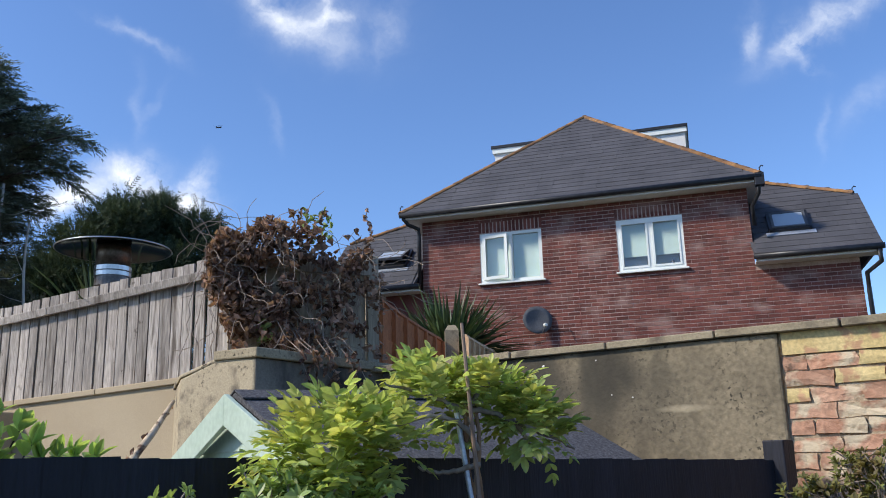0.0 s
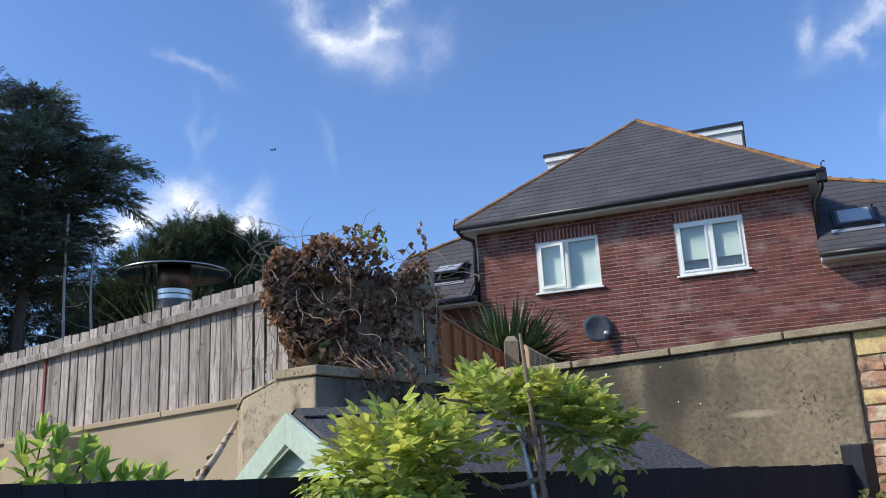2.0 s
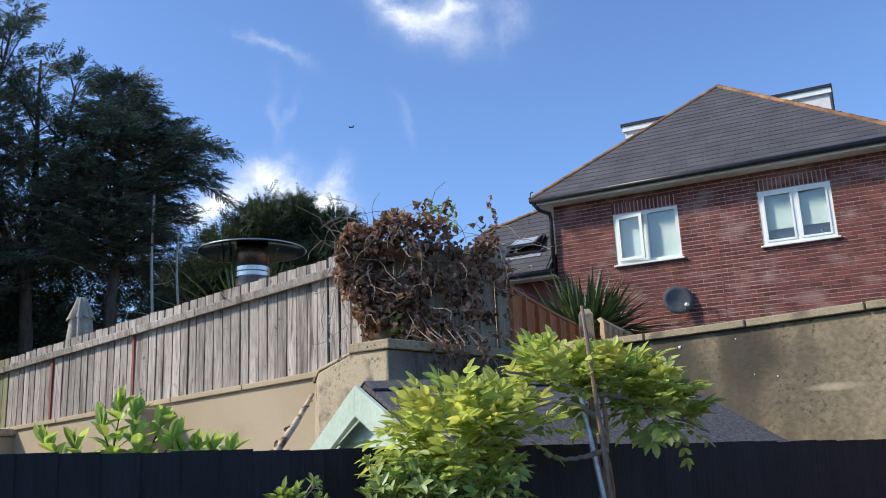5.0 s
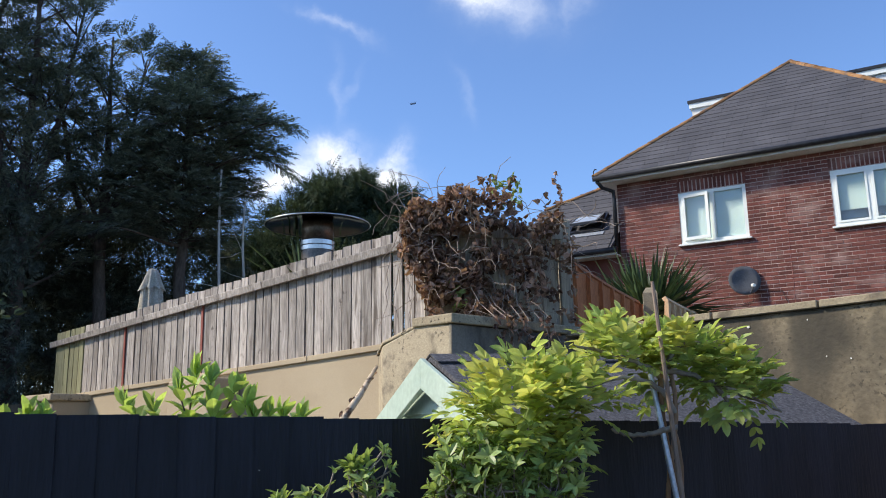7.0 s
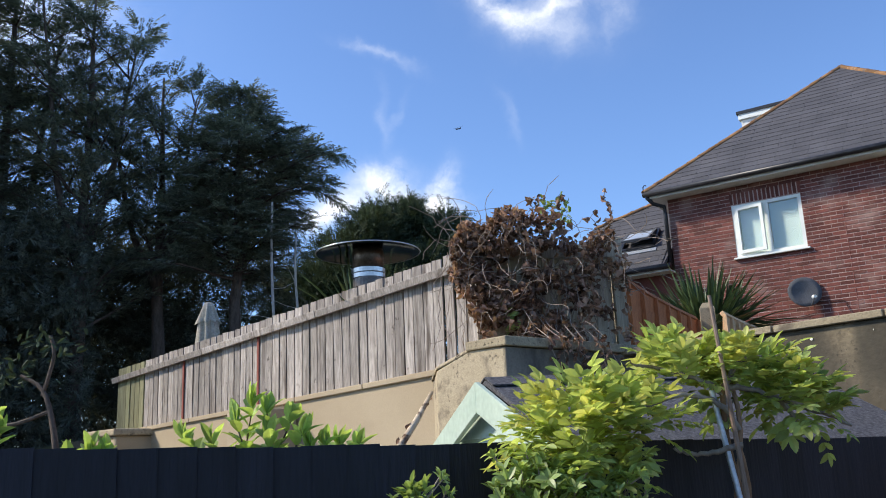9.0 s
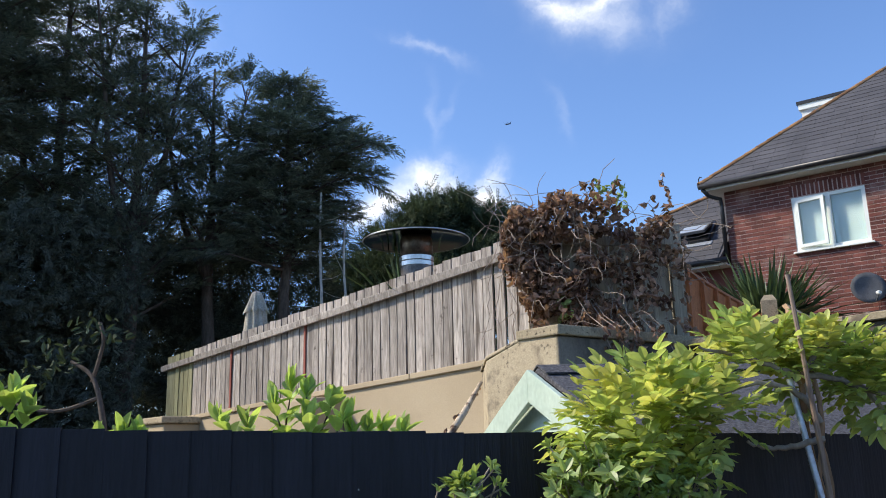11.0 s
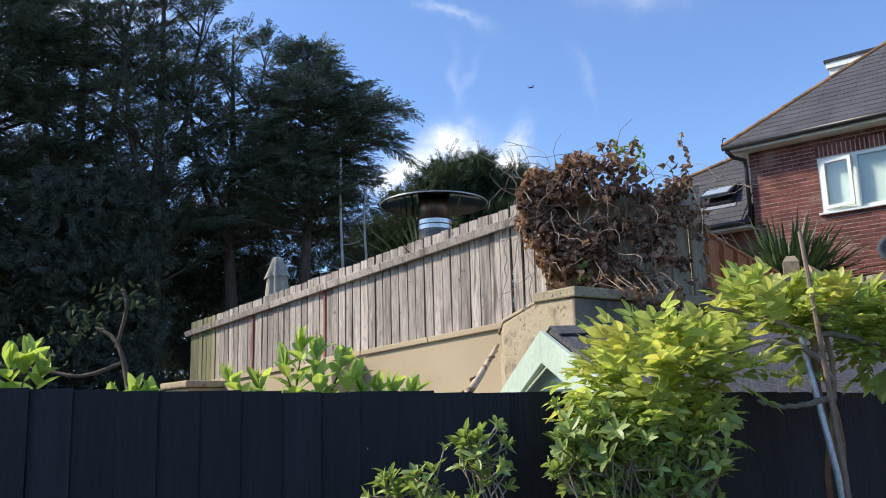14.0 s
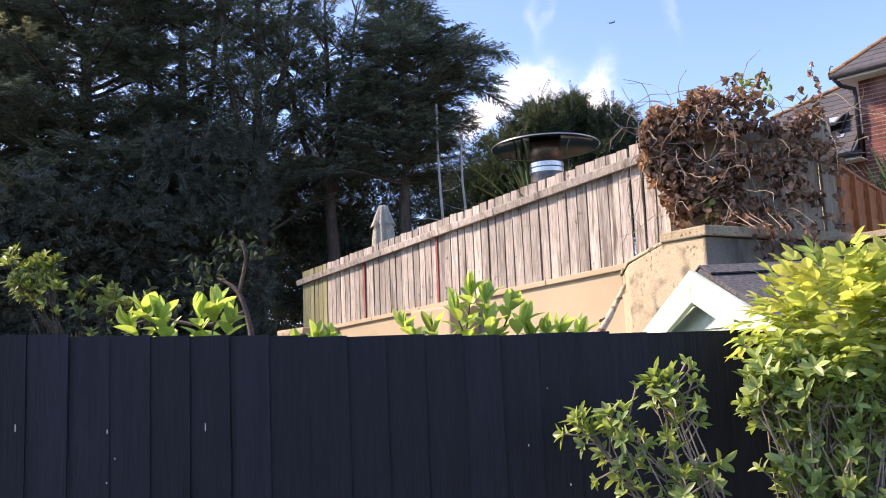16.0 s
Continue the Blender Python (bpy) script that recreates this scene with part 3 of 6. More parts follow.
def build_house():
    house = thing("house", H(MID, 3, 2.0), "two-storey red brick house with a hipped slate roof and white windows", "house")
    wall = Mesh()
    us = [0.0, 1.22, 2.48, 3.95, 5.19, WALL_W]
    d = 0.28
    # one shell with two openings: a grid of cells with the window cells left out
    zs = [2.0, 5.105, 6.135, 6.62]
    grid = {}
    for v in (0.012, d):
        for i, u in enumerate(us):
            for j, z in enumerate(zs):
                grid[v, i, j] = len(wall.v)
                wall.v.append(tuple(H(u, v, z)))
    for i in range(5):
        for j in range(3):
            if j == 1 and i in (1, 3):
                for (p, q) in (((i, j), (i + 1, j)), ((i + 1, j), (i + 1, j + 1)), ((i + 1, j + 1), (i, j + 1)), ((i, j + 1), (i, j))):
                    wall.f.append((grid[0.012, *p], grid[0.012, *q], grid[d, *q], grid[d, *p]))
                continue
            for v in (0.012, d):
                wall.f.append((grid[v, i, j], grid[v, i + 1, j], grid[v, i + 1, j + 1], grid[v, i, j + 1]))
    front = part("front_wall", wall, MORTAR, house)
    sides = Mesh()
    hbox(sides, 0.0, 0.28, 0.28, 9.0, 2.0, 6.62)
    hbox(sides, WALL_W - 0.28, WALL_W, 0.28, 9.0, 2.0, 6.62)
    hbox(sides, 0.0, WALL_W, 9.0, 9.28, 2.0, 6.62)
    part("side_wall", sides, BRICK_JOINED, house)
    wing = Mesh()
    hbox(wing, WALL_W, 8.15, 0.012, 3.3, 2.0, 5.05)
    wing_wall = part("wing_wall", wing, MORTAR, house)
    wing = Mesh()
    hbox(wing, -1.86, 0.0, 0.012, 3.3, 2.0, 5.05)
    part("wing_wall", wing, BRICK_JOINED, house)
    # roof deck of the main block: front hip, two long slopes
    e0, e1, ve = -0.35, 6.64, -0.35
    apex_z = EAVE + (MID - e0) * PITCH
    va = ve + (MID - e0)
    deck = Mesh()
    deck.slab([H(e0, ve, EAVE), H(e1, ve, EAVE), H(MID, va, apex_z)], 0.06)
    deck.slab([H(e1, ve, EAVE), H(e1, 9.5, EAVE), H(MID, 9.5, apex_z), H(MID, va, apex_z)], 0.06)
    deck.slab([H(MID, va, apex_z), H(MID, 9.5, apex_z), H(e0, 9.5, EAVE), H(e0, ve, EAVE)], 0.06)
    roof = part("roof", deck, SLATE_JOINED, house)
    wing_roofs = []
    for s in (1, -1):
        wdeck = Mesh()
        def W(du, v, z):
            return H(MID + s * du, v, z)
        c = [W(3.255, -0.35, 5.14), W(5.36, -0.35, 5.14), W(5.27, 1.25, 6.52), W(2.95, 2.24, 7.39)]
        r = [W(5.36, -0.35, 5.14), W(5.36, 3.4, 5.14), W(5.27, 1.25, 6.52)]
        b = [W(5.27, 1.25, 6.52), W(5.36, 3.4, 5.14), W(2.95, 3.6, 6.2), W(2.95, 2.24, 7.39)]
        for poly in (c, r, b):
            wdeck.slab(poly if s > 0 else poly[::-1], 0.06)
        wing_roofs.append(part("wing_roof", wdeck, SLATE_JOINED, house))
    wing_roof = wing_roofs[0]
    # soffits, fascias and gutters
    for a, b, z in ((-0.33, 6.62, EAVE), (6.40, 8.48, 5.14), (-2.19, 0.02, 5.14)):
        f = Mesh()
        hbox(f, a, b, -0.33, -0.30, z - 0.125, z - 0.03)
        hbox(f, a, b, -0.31, 0.02, z - 0.123, z - 0.10)
        part("fascia", f, SOFFIT, house, "off-white painted fascia and soffit")
        g = Mesh()
        g.tube([H(a - 0.03, -0.375, z - 0.035), H(b + 0.03, -0.375, z - 0.035)], 0.056, 10)
        part("gutter", g, BLACK_PLASTIC, house, "black plastic half-round gutter", smooth=True)
    f = Mesh()
    hbox(f, -0.33, -0.30, -0.33, 9.3, EAVE - 0.125, EAVE - 0.03)
    hbox(f, -0.32, 0.0, -0.30, 9.3, EAVE - 0.125, EAVE - 0.10)
    hbox(f, 6.59, 6.62, -0.33, 9.3, EAVE - 0.125, EAVE - 0.03)
    hbox(f, 6.40, 6.61, -0.30, 9.3, EAVE - 0.125, EAVE - 0.10)
    part("fascia", f, SOFFIT, house, "off-white painted fascia and soffit")
    for pts in ([(-0.30, -0.34, 6.56), (-0.22, -0.25, 6.42), (-0.05, -0.08, 6.36), (-0.05, -0.06, 6.2), (-0.05, -0.06, 5.2)],
                [(6.62, -0.36, 6.56), (6.58, -0.30, 6.30), (6.46, -0.10, 6.12), (6.46, -0.09, 5.75)],
                [(8.42, -0.36, 5.06), (8.44, -0.3, 4.85), (8.22, -0.1, 4.7), (8.22, -0.07, 4.4), (8.22, -0.07, 2.2)]):
        p = Mesh()
        p.tube([H(*q) for q in pts], 0.042, 8)
        part("downpipe", p, BLACK_PLASTIC, house, "black plastic downpipe with swan-neck bends", smooth=True)
    hop = Mesh()
    hbox(hop, 6.53, 6.70, -0.42, -0.24, 6.42, 6.66)
    part("hopper", hop, BLACK_PLASTIC, house, bevel=0.01)
    # ridge and hip tiles
    ridge_me = ridge_mesh(0.315)
    runs = [(H(e0, ve, EAVE), H(MID, va, apex_z)), (H(e1, ve, EAVE), H(MID, va, apex_z)), (H(MID, va, apex_z), H(MID, 9.4, apex_z)),
            (H(MID + 2.95, 2.24, 7.39), H(MID + 5.27, 1.25, 6.52)), (H(MID - 2.95, 2.24, 7.39), H(MID - 5.27, 1.25, 6.52))]
    for a, b in runs:
        n = int((b - a).length / 0.29)
        for i in range(n):
            p = a.lerp(b, (i + 0.5) / n)
            piece("ridge_tile", ridge_me, axes(p + Vector((0, 0, 0.02)), b - a) @ pose(0, 0, 0, rnd(-2, 2), 1.4 + rnd(-0.6, 0.6), rnd(-1.2, 1.2)), roof)
    for q in ((e0, ve, EAVE + 0.06), (e1, ve, EAVE + 0.06), (8.41, 1.25, 6.56)):
        hip_iron = Mesh()
        p = H(*q)
        hip_iron.tube([p, p + Vector((0, 0, 0.07)), p + Vector((0.03, -0.02, 0.11)), p + Vector((0.06, -0.03, 0.09))], 0.012, 6)
        part("hip_iron", hip_iron, BLACK_PLASTIC, house)
    # flat-roofed dormers
    for u0, u1, v0, zt in ((3.4, 5.42, 4.35, 9.52), (0.74, 2.9, 3.9, 9.40)):
        dm = Mesh()
        hbox(dm, u0, u1, v0, v0 + 2.6, 7.2, zt - 0.15)
        dormer = part("dormer", dm, SOFFIT, house, "flat-roofed dormer clad in off-white boards")
        fa = Mesh()
        hbox(fa, u0 - 0.05, u1 + 0.05, v0 - 0.06, v0 + 2.7, zt - 0.15, zt - 0.02)
        part("fascia", fa, WHITE, dormer)
        tp = Mesh()
        hbox(tp, u0 - 0.08, u1 + 0.08, v0 - 0.09, v0 + 2.75, zt - 0.02, zt + 0.05)
        part("roof_edge", tp, BLACK_PLASTIC, dormer, "dark roofing edge")
    # skylights in the wing roofs
    for s, opened in ((1, 0.0), (-1, 14.0)):
        def W(du, t, lift):
            a = H(MID + s * du, -0.35 + 1.75 * t, 5.14 + 1.55 * t)
            return a + (HV * -0.66 + Vector((0, 0, 0.75))) * lift
        base = axes(W(3.95, 0.46, 0.03), HU * 1.0, (HV * -0.66 + Vector((0, 0, 0.75))))
        skylight = Mesh()
        for cx, cy, sx, sy in ((0, 0.33, 0.74, 0.06), (0, -0.33, 0.74, 0.06), (0.34, 0, 0.06, 0.72), (-0.34, 0, 0.06, 0.72)):
            skylight.box(base @ pose(cx, cy, 0.0), sx, sy, 0.10)
        sk = part("skylight", skylight, BLACK_PLASTIC, house, "dark-framed roof window, tilted open" if s < 0 else "dark-framed roof window")
        sash = Mesh()
        tilt = base @ pose(0, 0.3, 0.05, -opened) @ pose(0, -0.3, 0)
        for cx, cy, sx, sy in ((0, 0.28, 0.62, 0.05), (0, -0.28, 0.62, 0.05), (0.29, 0, 0.05, 0.6), (-0.29, 0, 0.05, 0.6)):
            sash.box(tilt @ pose(cx, cy, 0.0), sx, sy, 0.05)
        part("sash", sash, DISH, sk)
        gl = Mesh()
        gl.box(tilt @ pose(0, 0, 0.01), 0.56, 0.54, 0.008)
        part("pane", gl, STEEL_GLASS, sk, "glazing with blind and mirrored sky put into its pale colour")
        fl = Mesh()
        fl.box(base @ pose(0, -0.42, -0.01), 0.86, 0.12, 0.02)
        part("flashing", fl, POLE_METAL, sk)
    build_windows(house)
    return house, front, wing_wall, roof, wing_roofs


def ridge_mesh(length):
    """Half-round ridge tile along x."""
    m = Mesh()
    n = 8
    for x in (-length / 2, length / 2):
        for r in (0.074, 0.060):
            for k in range(n + 1):
                w = math.pi * (-0.08 + 1.16 * k / n)
                m.v.append((x, r * math.cos(w), r * math.sin(w) * 0.75 - 0.01))
    k = n + 1
    for i in range(n):
        m.f += [(i, i + 1, 2 * k + i + 1, 2 * k + i), (k + i + 1, k + i, 3 * k + i, 3 * k + i + 1), (i + 1, i, k + i, k + i + 1), (2 * k + i, 2 * k + i + 1, 3 * k + i + 1, 3 * k + i)]
    return m.data("ridge_tile", RIDGE)


def build_windows(house):
    for n, (a, b, z0, z1) in enumerate(WINDOWS):
        w = Mesh()
        fw = 0.065
        for box_ in ((a, b, z0, z0 + fw), (a, b, z1 - fw, z1), (a, a + fw, z0 + fw, z1 - fw), (b - fw, b, z0 + fw, z1 - fw), ((a + b) / 2 - 0.04, (a + b) / 2 + 0.04, z0 + fw, z1 - fw)):
            hbox(w, box_[0], box_[1], 0.02, 0.09, box_[2], box_[3])
        win = part("window", w, WHITE, house, "white plastic casement window with pale blinds" + (", one sash ajar" if n == 0 else ""))
        mid = (a + b) / 2
        for k, (p, q) in enumerate(((a + fw, mid - 0.04), (mid + 0.04, b - fw))):
            ajar = n == 0 and k == 0
            fr = axes(H(p, 0.03, (z0 + z1) / 2), HU)
            if ajar:
                fr = axes(H(p, 0.0, (z0 + z1) / 2), HU) @ pose(0, 0, 0, 0, 0, -9)
            wd, ht = q - p, z1 - z0 - 2 * fw
            if ajar or n == 1:
                sh = Mesh()
                t = 0.06 if ajar else 0.035
                for cx, cz, sx, sz in ((wd / 2, ht / 2 - t / 2, wd, t), (wd / 2, -ht / 2 + t / 2, wd, t), (t / 2, 0, t, ht - 2 * t), (wd - t / 2, 0, t, ht - 2 * t)):
                    sh.box(fr @ pose(cx, 0.0, cz), sx, 0.05, sz)
                part("sash", sh, WHITE, win)
            g = Mesh()
            g.box(fr @ pose(wd / 2, 0.02, 0), wd - 0.02, 0.006, ht - 0.02)
            pane = part("pane", g, GLASS, win)
            pane.visible_shadow = False
        bl = Mesh()
        low = z0 if n == 0 else z0 + 0.30
        hbox(bl, a + 0.03, b - 0.03, 0.105, 0.11, low, z1)
        part("blind", bl, BLIND, win, "pale blind behind the glass")
        # added flat sheet: the dimness of the room is put into its colour
        rm = Mesh()
        hbox(rm, a, b, 0.24, 0.26, z0, z1)
        part("curtain", rm, ROOM, win, "flat sheet coloured as the dim room behind the glass")
        if n == 1:
            for u, wdt, h in ((4.2, 0.1, 0.14), (4.75, 0.16, 0.10), (4.95, 0.08, 0.2)):
                o = Mesh()
                o.lathe(H(u, 0.17, z0 + 0.0), [(0.0, 0.0), (wdt / 2, 0.0), (wdt / 2.4, h * 0.6), (wdt / 4, h), (0, h)], 10)
                part("ornament", o, DISH, win)
        s = Mesh()
        hbox(s, a - 0.05, b + 0.05, -0.06, 0.03, z0 - 0.035, z0)
        part("window_sill", s, WHITE, win, bevel=0.006)


# pale base colour stands in for a blind and the sky's reflection in the glass
STEEL_GLASS = material("pale_sky_glass", (0.36, 0.40, 0.43), (0.42, 0.46, 0.49), 0.06, 2.0, metal=0.0, bump=0, spec=1.0, grain=0.02)
HOUSE, HOUSE_FRONT, HOUSE_WING, HOUSE_ROOF, WING_ROOFS = build_house()

# ---- garden walls ----
RW0, RWD = Vector((0.56, 4.94, 0)), Vector((1.21, -0.86, 0)).normalized()
RWN = Vector((-RWD.y, RWD.x, 0))                      # away from the lower garden
RW_TOP = 2.27


def R(s, v, z):
    return RW0 + RWD * s + RWN * v + Vector((0, 0, z))


def rbox(mesh, s0, s1, v0, v1, z0, z1):
    return mesh.box(axes(R((s0 + s1) / 2, (v0 + v1) / 2, (z0 + z1) / 2), RWD), s1 - s0, v1 - v0, z1 - z0)


def build_retaining_wall():
    wall = thing("retaining_wall", R(1, 0.1, 0), "rendered garden retaining wall with dark stains, old brick showing at one end", "wall", kind="structure")
    m = Mesh()
    rbox(m, -1.0, 1.50, 0.0, 0.24, 0.0, RW_TOP)
    part("render", m, RENDER_DIRTY, wall, "dirty cement render with dark algae stains", bevel=0.015)
    for k in range(7):
        c = Mesh()
        a, z = ((0.19, 2.21), (0.52, 2.215), (0.05, 2.09), (0.6, 2.02), (0.12, 1.93), (-0.15, 2.14), (0.72, 2.0))[k]
        r = rnd(0.004, 0.010)
        c.add([R(a + r * math.cos(w) * rnd(0.7, 1.2), -0.004 if i else -0.007, z + r * math.sin(w) * rnd(0.7, 1.2)) for i, w in enumerate([j * math.pi / 4 for j in range(8)])], [tuple(range(8))[::-1]])
        part("lichen_spot", c, SOFFIT, wall, "small pale lichen spot")
    m = Mesh()
    rbox(m, 1.50, 4.6, 0.030, 0.24, 0.0, RW_TOP)
    core = part("wall_core", m, OLD_MORTAR, wall)
    m = Mesh()
    rbox(m, 1.515, 4.6, 0.012, 0.05, 2.158, 2.268)
    part("painted_band", m, STUCCO_YELLOW, wall, "flaking yellow paint below the coping")
    return wall, core


def build_coping(wall):
    data = [unit_box("coping_stone", 0.594, 0.275, 0.040, CONCRETE, 0.004)]
    s = -0.62 - 0.6
    while s < 4.2:
        piece("coping_stone", data[0], axes(R(s + 0.3, 0.105 + rnd(-0.004, 0.004), RW_TOP + 0.021), RWD) @ pose(0, 0, 0, rnd(-0.6, 0.6), rnd(-0.5, 0.5), rnd(-0.5, 0.5)), wall)
        s += 0.605


def build_old_bricks(core):
    """Worn bricks, each a little different in length, depth and tilt."""
    shapes = []
    for k in range(9):
        bm = bmesh.new()
        bmesh.ops.create_cube(bm, size=1.0)
        bmesh.ops.subdivide_edges(bm, edges=bm.edges[:], cuts=1, use_grid_fill=True)
        for v in bm.verts:
            n = noise.noise_vector(v.co * 1.7 + Vector((k * 5.1, 0, 0)))
            v.co = Vector((v.co.x * 0.221, v.co.y * 0.07, v.co.z * 0.069)) + Vector((n.x * 0.022, n.y * 0.014, n.z * 0.013))
        me = bpy.data.meshes.new("old_brick")
        bm.to_mesh(me)
        bm.free()
        me.materials.append(STUCCO_YELLOW if k == 8 else OLD_BRICK)
        shapes.append(me)
    row, z = 0, 2.115
    while z > 0.9:
        s = 1.512 + (0.0 if row % 2 else 0.115)
        if row % 2 == 0:
            piece("brick", shapes[8 if row == 2 else row % 8], axes(R(1.512 + 0.052, 0.056, z), RWD) @ Matrix.Diagonal((0.48, 1, 1, 1)), core)
        while s < 3.4:
            pick = shapes[8] if row < 2 and random.random() < 0.3 else shapes[random.randrange(8)]
            piece("brick", pick, axes(R(s + 0.112, 0.054 + rnd(-0.006, 0.012), z + rnd(-0.003, 0.003)), RWD) @ pose(0, 0, 0, rnd(-1.5, 1.5), rnd(-1.2, 1.2), rnd(-1, 1)), core)
            s += 0.229
        row += 1
        z -= 0.079


FA, FD = Vector((-2.4, 6.19, 0)), Vector((-3.83, 2.26, 0)).normalized()
FN = Vector((FD.y, -FD.x, 0))                       # away from the lower garden


def F(s, v, z):
    return FA + FD * s + FN * v + Vector((0, 0, z))


def fence_top(s):
    return 3.045 - 0.0475 * s


def cap_top(s):
    return 2.255 - 0.032 * s


def build_beige_wall():
    wall = thing("garden_wall", F(1.5, 0.1, 0), "smooth beige rendered garden wall under a weathered fence", "wall", kind="structure")
    m = Mesh()
    q = [F(-1.05, -0.03, 0), F(4.5, -0.03, 0), F(4.5, 0.2, 0), F(-1.05, 0.2, 0)]
    plan = [(p.x, p.y) for p in q]
    tops = [cap_top(-1.05) - 0.04, cap_top(4.5) - 0.04, cap_top(4.5) - 0.04, cap_top(-1.05) - 0.04]
    m.prism(plan[::-1], 0.0, tops[::-1])
    part("render", m, RENDER_BEIGE, wall)
    s = -1.02
    while s < 4.2:
        e = min(s + 0.9, 4.45)
        c = Mesh()
        c.slab([F(s, 0.2, cap_top(s)), F(e - 0.008, 0.2, cap_top(e)), F(e - 0.008, -0.055, cap_top(e)), F(s, -0.055, cap_top(s))][::-1], -0.042)
        part("capping", c, RENDER_BEIGE, wall, bevel=0.006)
        s = e
    # buttress below the wall where it meets the plants
    b = Mesh()
    b.box(axes(F(1.06, -0.19, 1.07), FD), 0.62, 0.30, 2.14)
    part("buttress", b, RENDER_BEIGE, wall, bevel=0.02)
    p = Mesh()
    p.box(axes(F(3.72, -0.2, 1.03), FD), 0.62, 0.42, 2.04)
    pier = part("end_pier", p, RENDER_BEIGE, wall, "short rendered pier with a flat cap", bevel=0.02)
    c = Mesh()
    c.box(axes(F(3.72, -0.2, 2.085), FD), 0.70, 0.5, 0.07)
    part("cap", c, RENDER_PIER, pier, bevel=0.015)


def build_corner_pier():
    pier = thing("corner_pier", (-0.9, 5.3, 0), "stained rendered corner pier with a sloping cap", "wall", kind="structure")
    plan = [(-1.495, 5.26), (-1.2015, 5.059), (-0.97, 4.90), (-0.21, 5.66), (-0.52, 5.86), (-1.22, 5.62), (-1.66, 5.74)]
    m = Mesh()
    m.prism(plan, 0.0, [2.23, 2.317, 2.31, 2.275, 2.275, 2.28, 2.20])
    part("render", m, RENDER_PIER, pier, bevel=0.012)
    # thin slab over the shaded face; its darker colour deepens the shade
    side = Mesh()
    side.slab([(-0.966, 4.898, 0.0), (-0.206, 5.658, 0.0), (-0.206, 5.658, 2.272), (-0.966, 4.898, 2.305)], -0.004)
    part("side_render", side, SHADED_CEMENT, pier, "grey cement face, darkened for its shaded side")
    cap = Mesh()
    out = [(-1.25, 5.07), (-0.955, 4.868), (-0.16, 5.67), (-0.50, 5.90), (-1.19, 5.66)]
    cap.prism(out, [2.319, 2.313, 2.278, 2.28, 2.285], [2.376, 2.372, 2.335, 2.335, 2.345])
    part("cap", cap, CONCRETE, pier, bevel=0.008)
    low = Mesh()
    low.prism([(-1.499, 5.256), (-1.236, 5.078), (-1.21, 5.62), (-1.67, 5.73)], [2.233, 2.31, 2.282, 2.203], [2.255, 2.335, 2.315, 2.235])
    part("sloping_cap", low, RENDER_PIER, pier, bevel=0.008)


RWALL, RCORE = build_retaining_wall()
build_beige_wall()
build_corner_pier()

# ---- weathered fence ----


def build_grey_fence():
    fence = thing("weathered_fence", F(1.5, 0.1, 2.2), "weathered grey vertical board fence with a capping rail", "fence")
    boards = []
    for mat in (GREY_WOOD, GREEN_WOOD):
        boards.append([feather_board(0.092, 1.0, mat, k) for k in range(3)])
    strip = unit_box("cover_strip", 0.078, 0.012, 1.0, SHADE_WOOD, 0.0)
    red = unit_box("red_strip", 0.030, 0.012, 1.0, RED_WOOD, 0.0)
    s, i = -1.28, 0
    while s < 4.44:
        top, bot = fence_top(s) + rnd(-0.006, 0.006), cap_top(s) - 0.01
        kind = 1 if s > 3.75 else 0
        m = axes(F(s + 0.055, 0.055 + rnd(-0.004, 0.004), (top + bot) / 2), FD) @ pose(0, 0, 0, rnd(-0.4, 0.4), rnd(-0.5, 0.5), 4 + rnd(-1.5, 1.5))
        piece("board", boards[kind][i % 3], m @ Matrix.Diagonal((rnd(0.93, 1.10), 1, top - bot, 1)), fence)
        piece("cover_strip", strip, axes(F(s, 0.112, (top + bot) / 2 - 0.01), FD) @ Matrix.Diagonal((1, 1, top - bot - 0.03, 1)), fence)
        s += 0.110 + rnd(-0.006, 0.006)
        i += 1
    for a in (1.48, 2.88):
        top, bot = fence_top(a) - 0.10, cap_top(a)
        piece("red_strip", red, axes(F(a, 0.040, (top + bot) / 2), FD) @ Matrix.Diagonal((1, 1, top - bot, 1)), fence)
    r = Mesh()
    cuts = [-1.30, 0.55, 2.45, 4.52]
    for a, b in zip(cuts, cuts[1:]):
        r = Mesh()
        r.slab([F(a, 0.028, fence_top(a) - 0.085), F(b - 0.006, 0.028, fence_top(b) - 0.085), F(b - 0.006, -0.012, fence_top(b) - 0.092), F(a, -0.012, fence_top(a) - 0.092)][::-1], -0.062)
        part("rail", r, GREY_WOOD, fence, bevel=0.005)
    for a in (-1.25, 0.6, 2.5, 4.4):
        p = Mesh()
        p.box(axes(F(a, 0.145, fence_top(a) - 0.65), FD), 0.09, 0.09, 1.1)
        part("post", p, GREY_WOOD, fence)


def feather_board(width, height, mat, seed):
    """A sawn board, thicker along one edge, unit height."""
    m = Mesh()
    n = 5
    for z in range(n):
        t = z / (n - 1) - 0.5
        w = 0.0016 * math.sin(seed * 7 + z * 2.1)
        for x, y in ((-width / 2, -0.007), (width / 2, -0.002), (width / 2, 0.004), (-width / 2, 0.008)):
            m.v.append((x + w, y, t * height))
    for z in range(n - 1):
        for k in range(4):
            a, b = z * 4, (z + 1) * 4
            m.f.append((a + k, a + (k + 1) % 4, b + (k + 1) % 4, b + k))
    m.f += [(3, 2, 1, 0), tuple(4 * (n - 1) + k for k in range(4))]
    return m.data("board", mat)


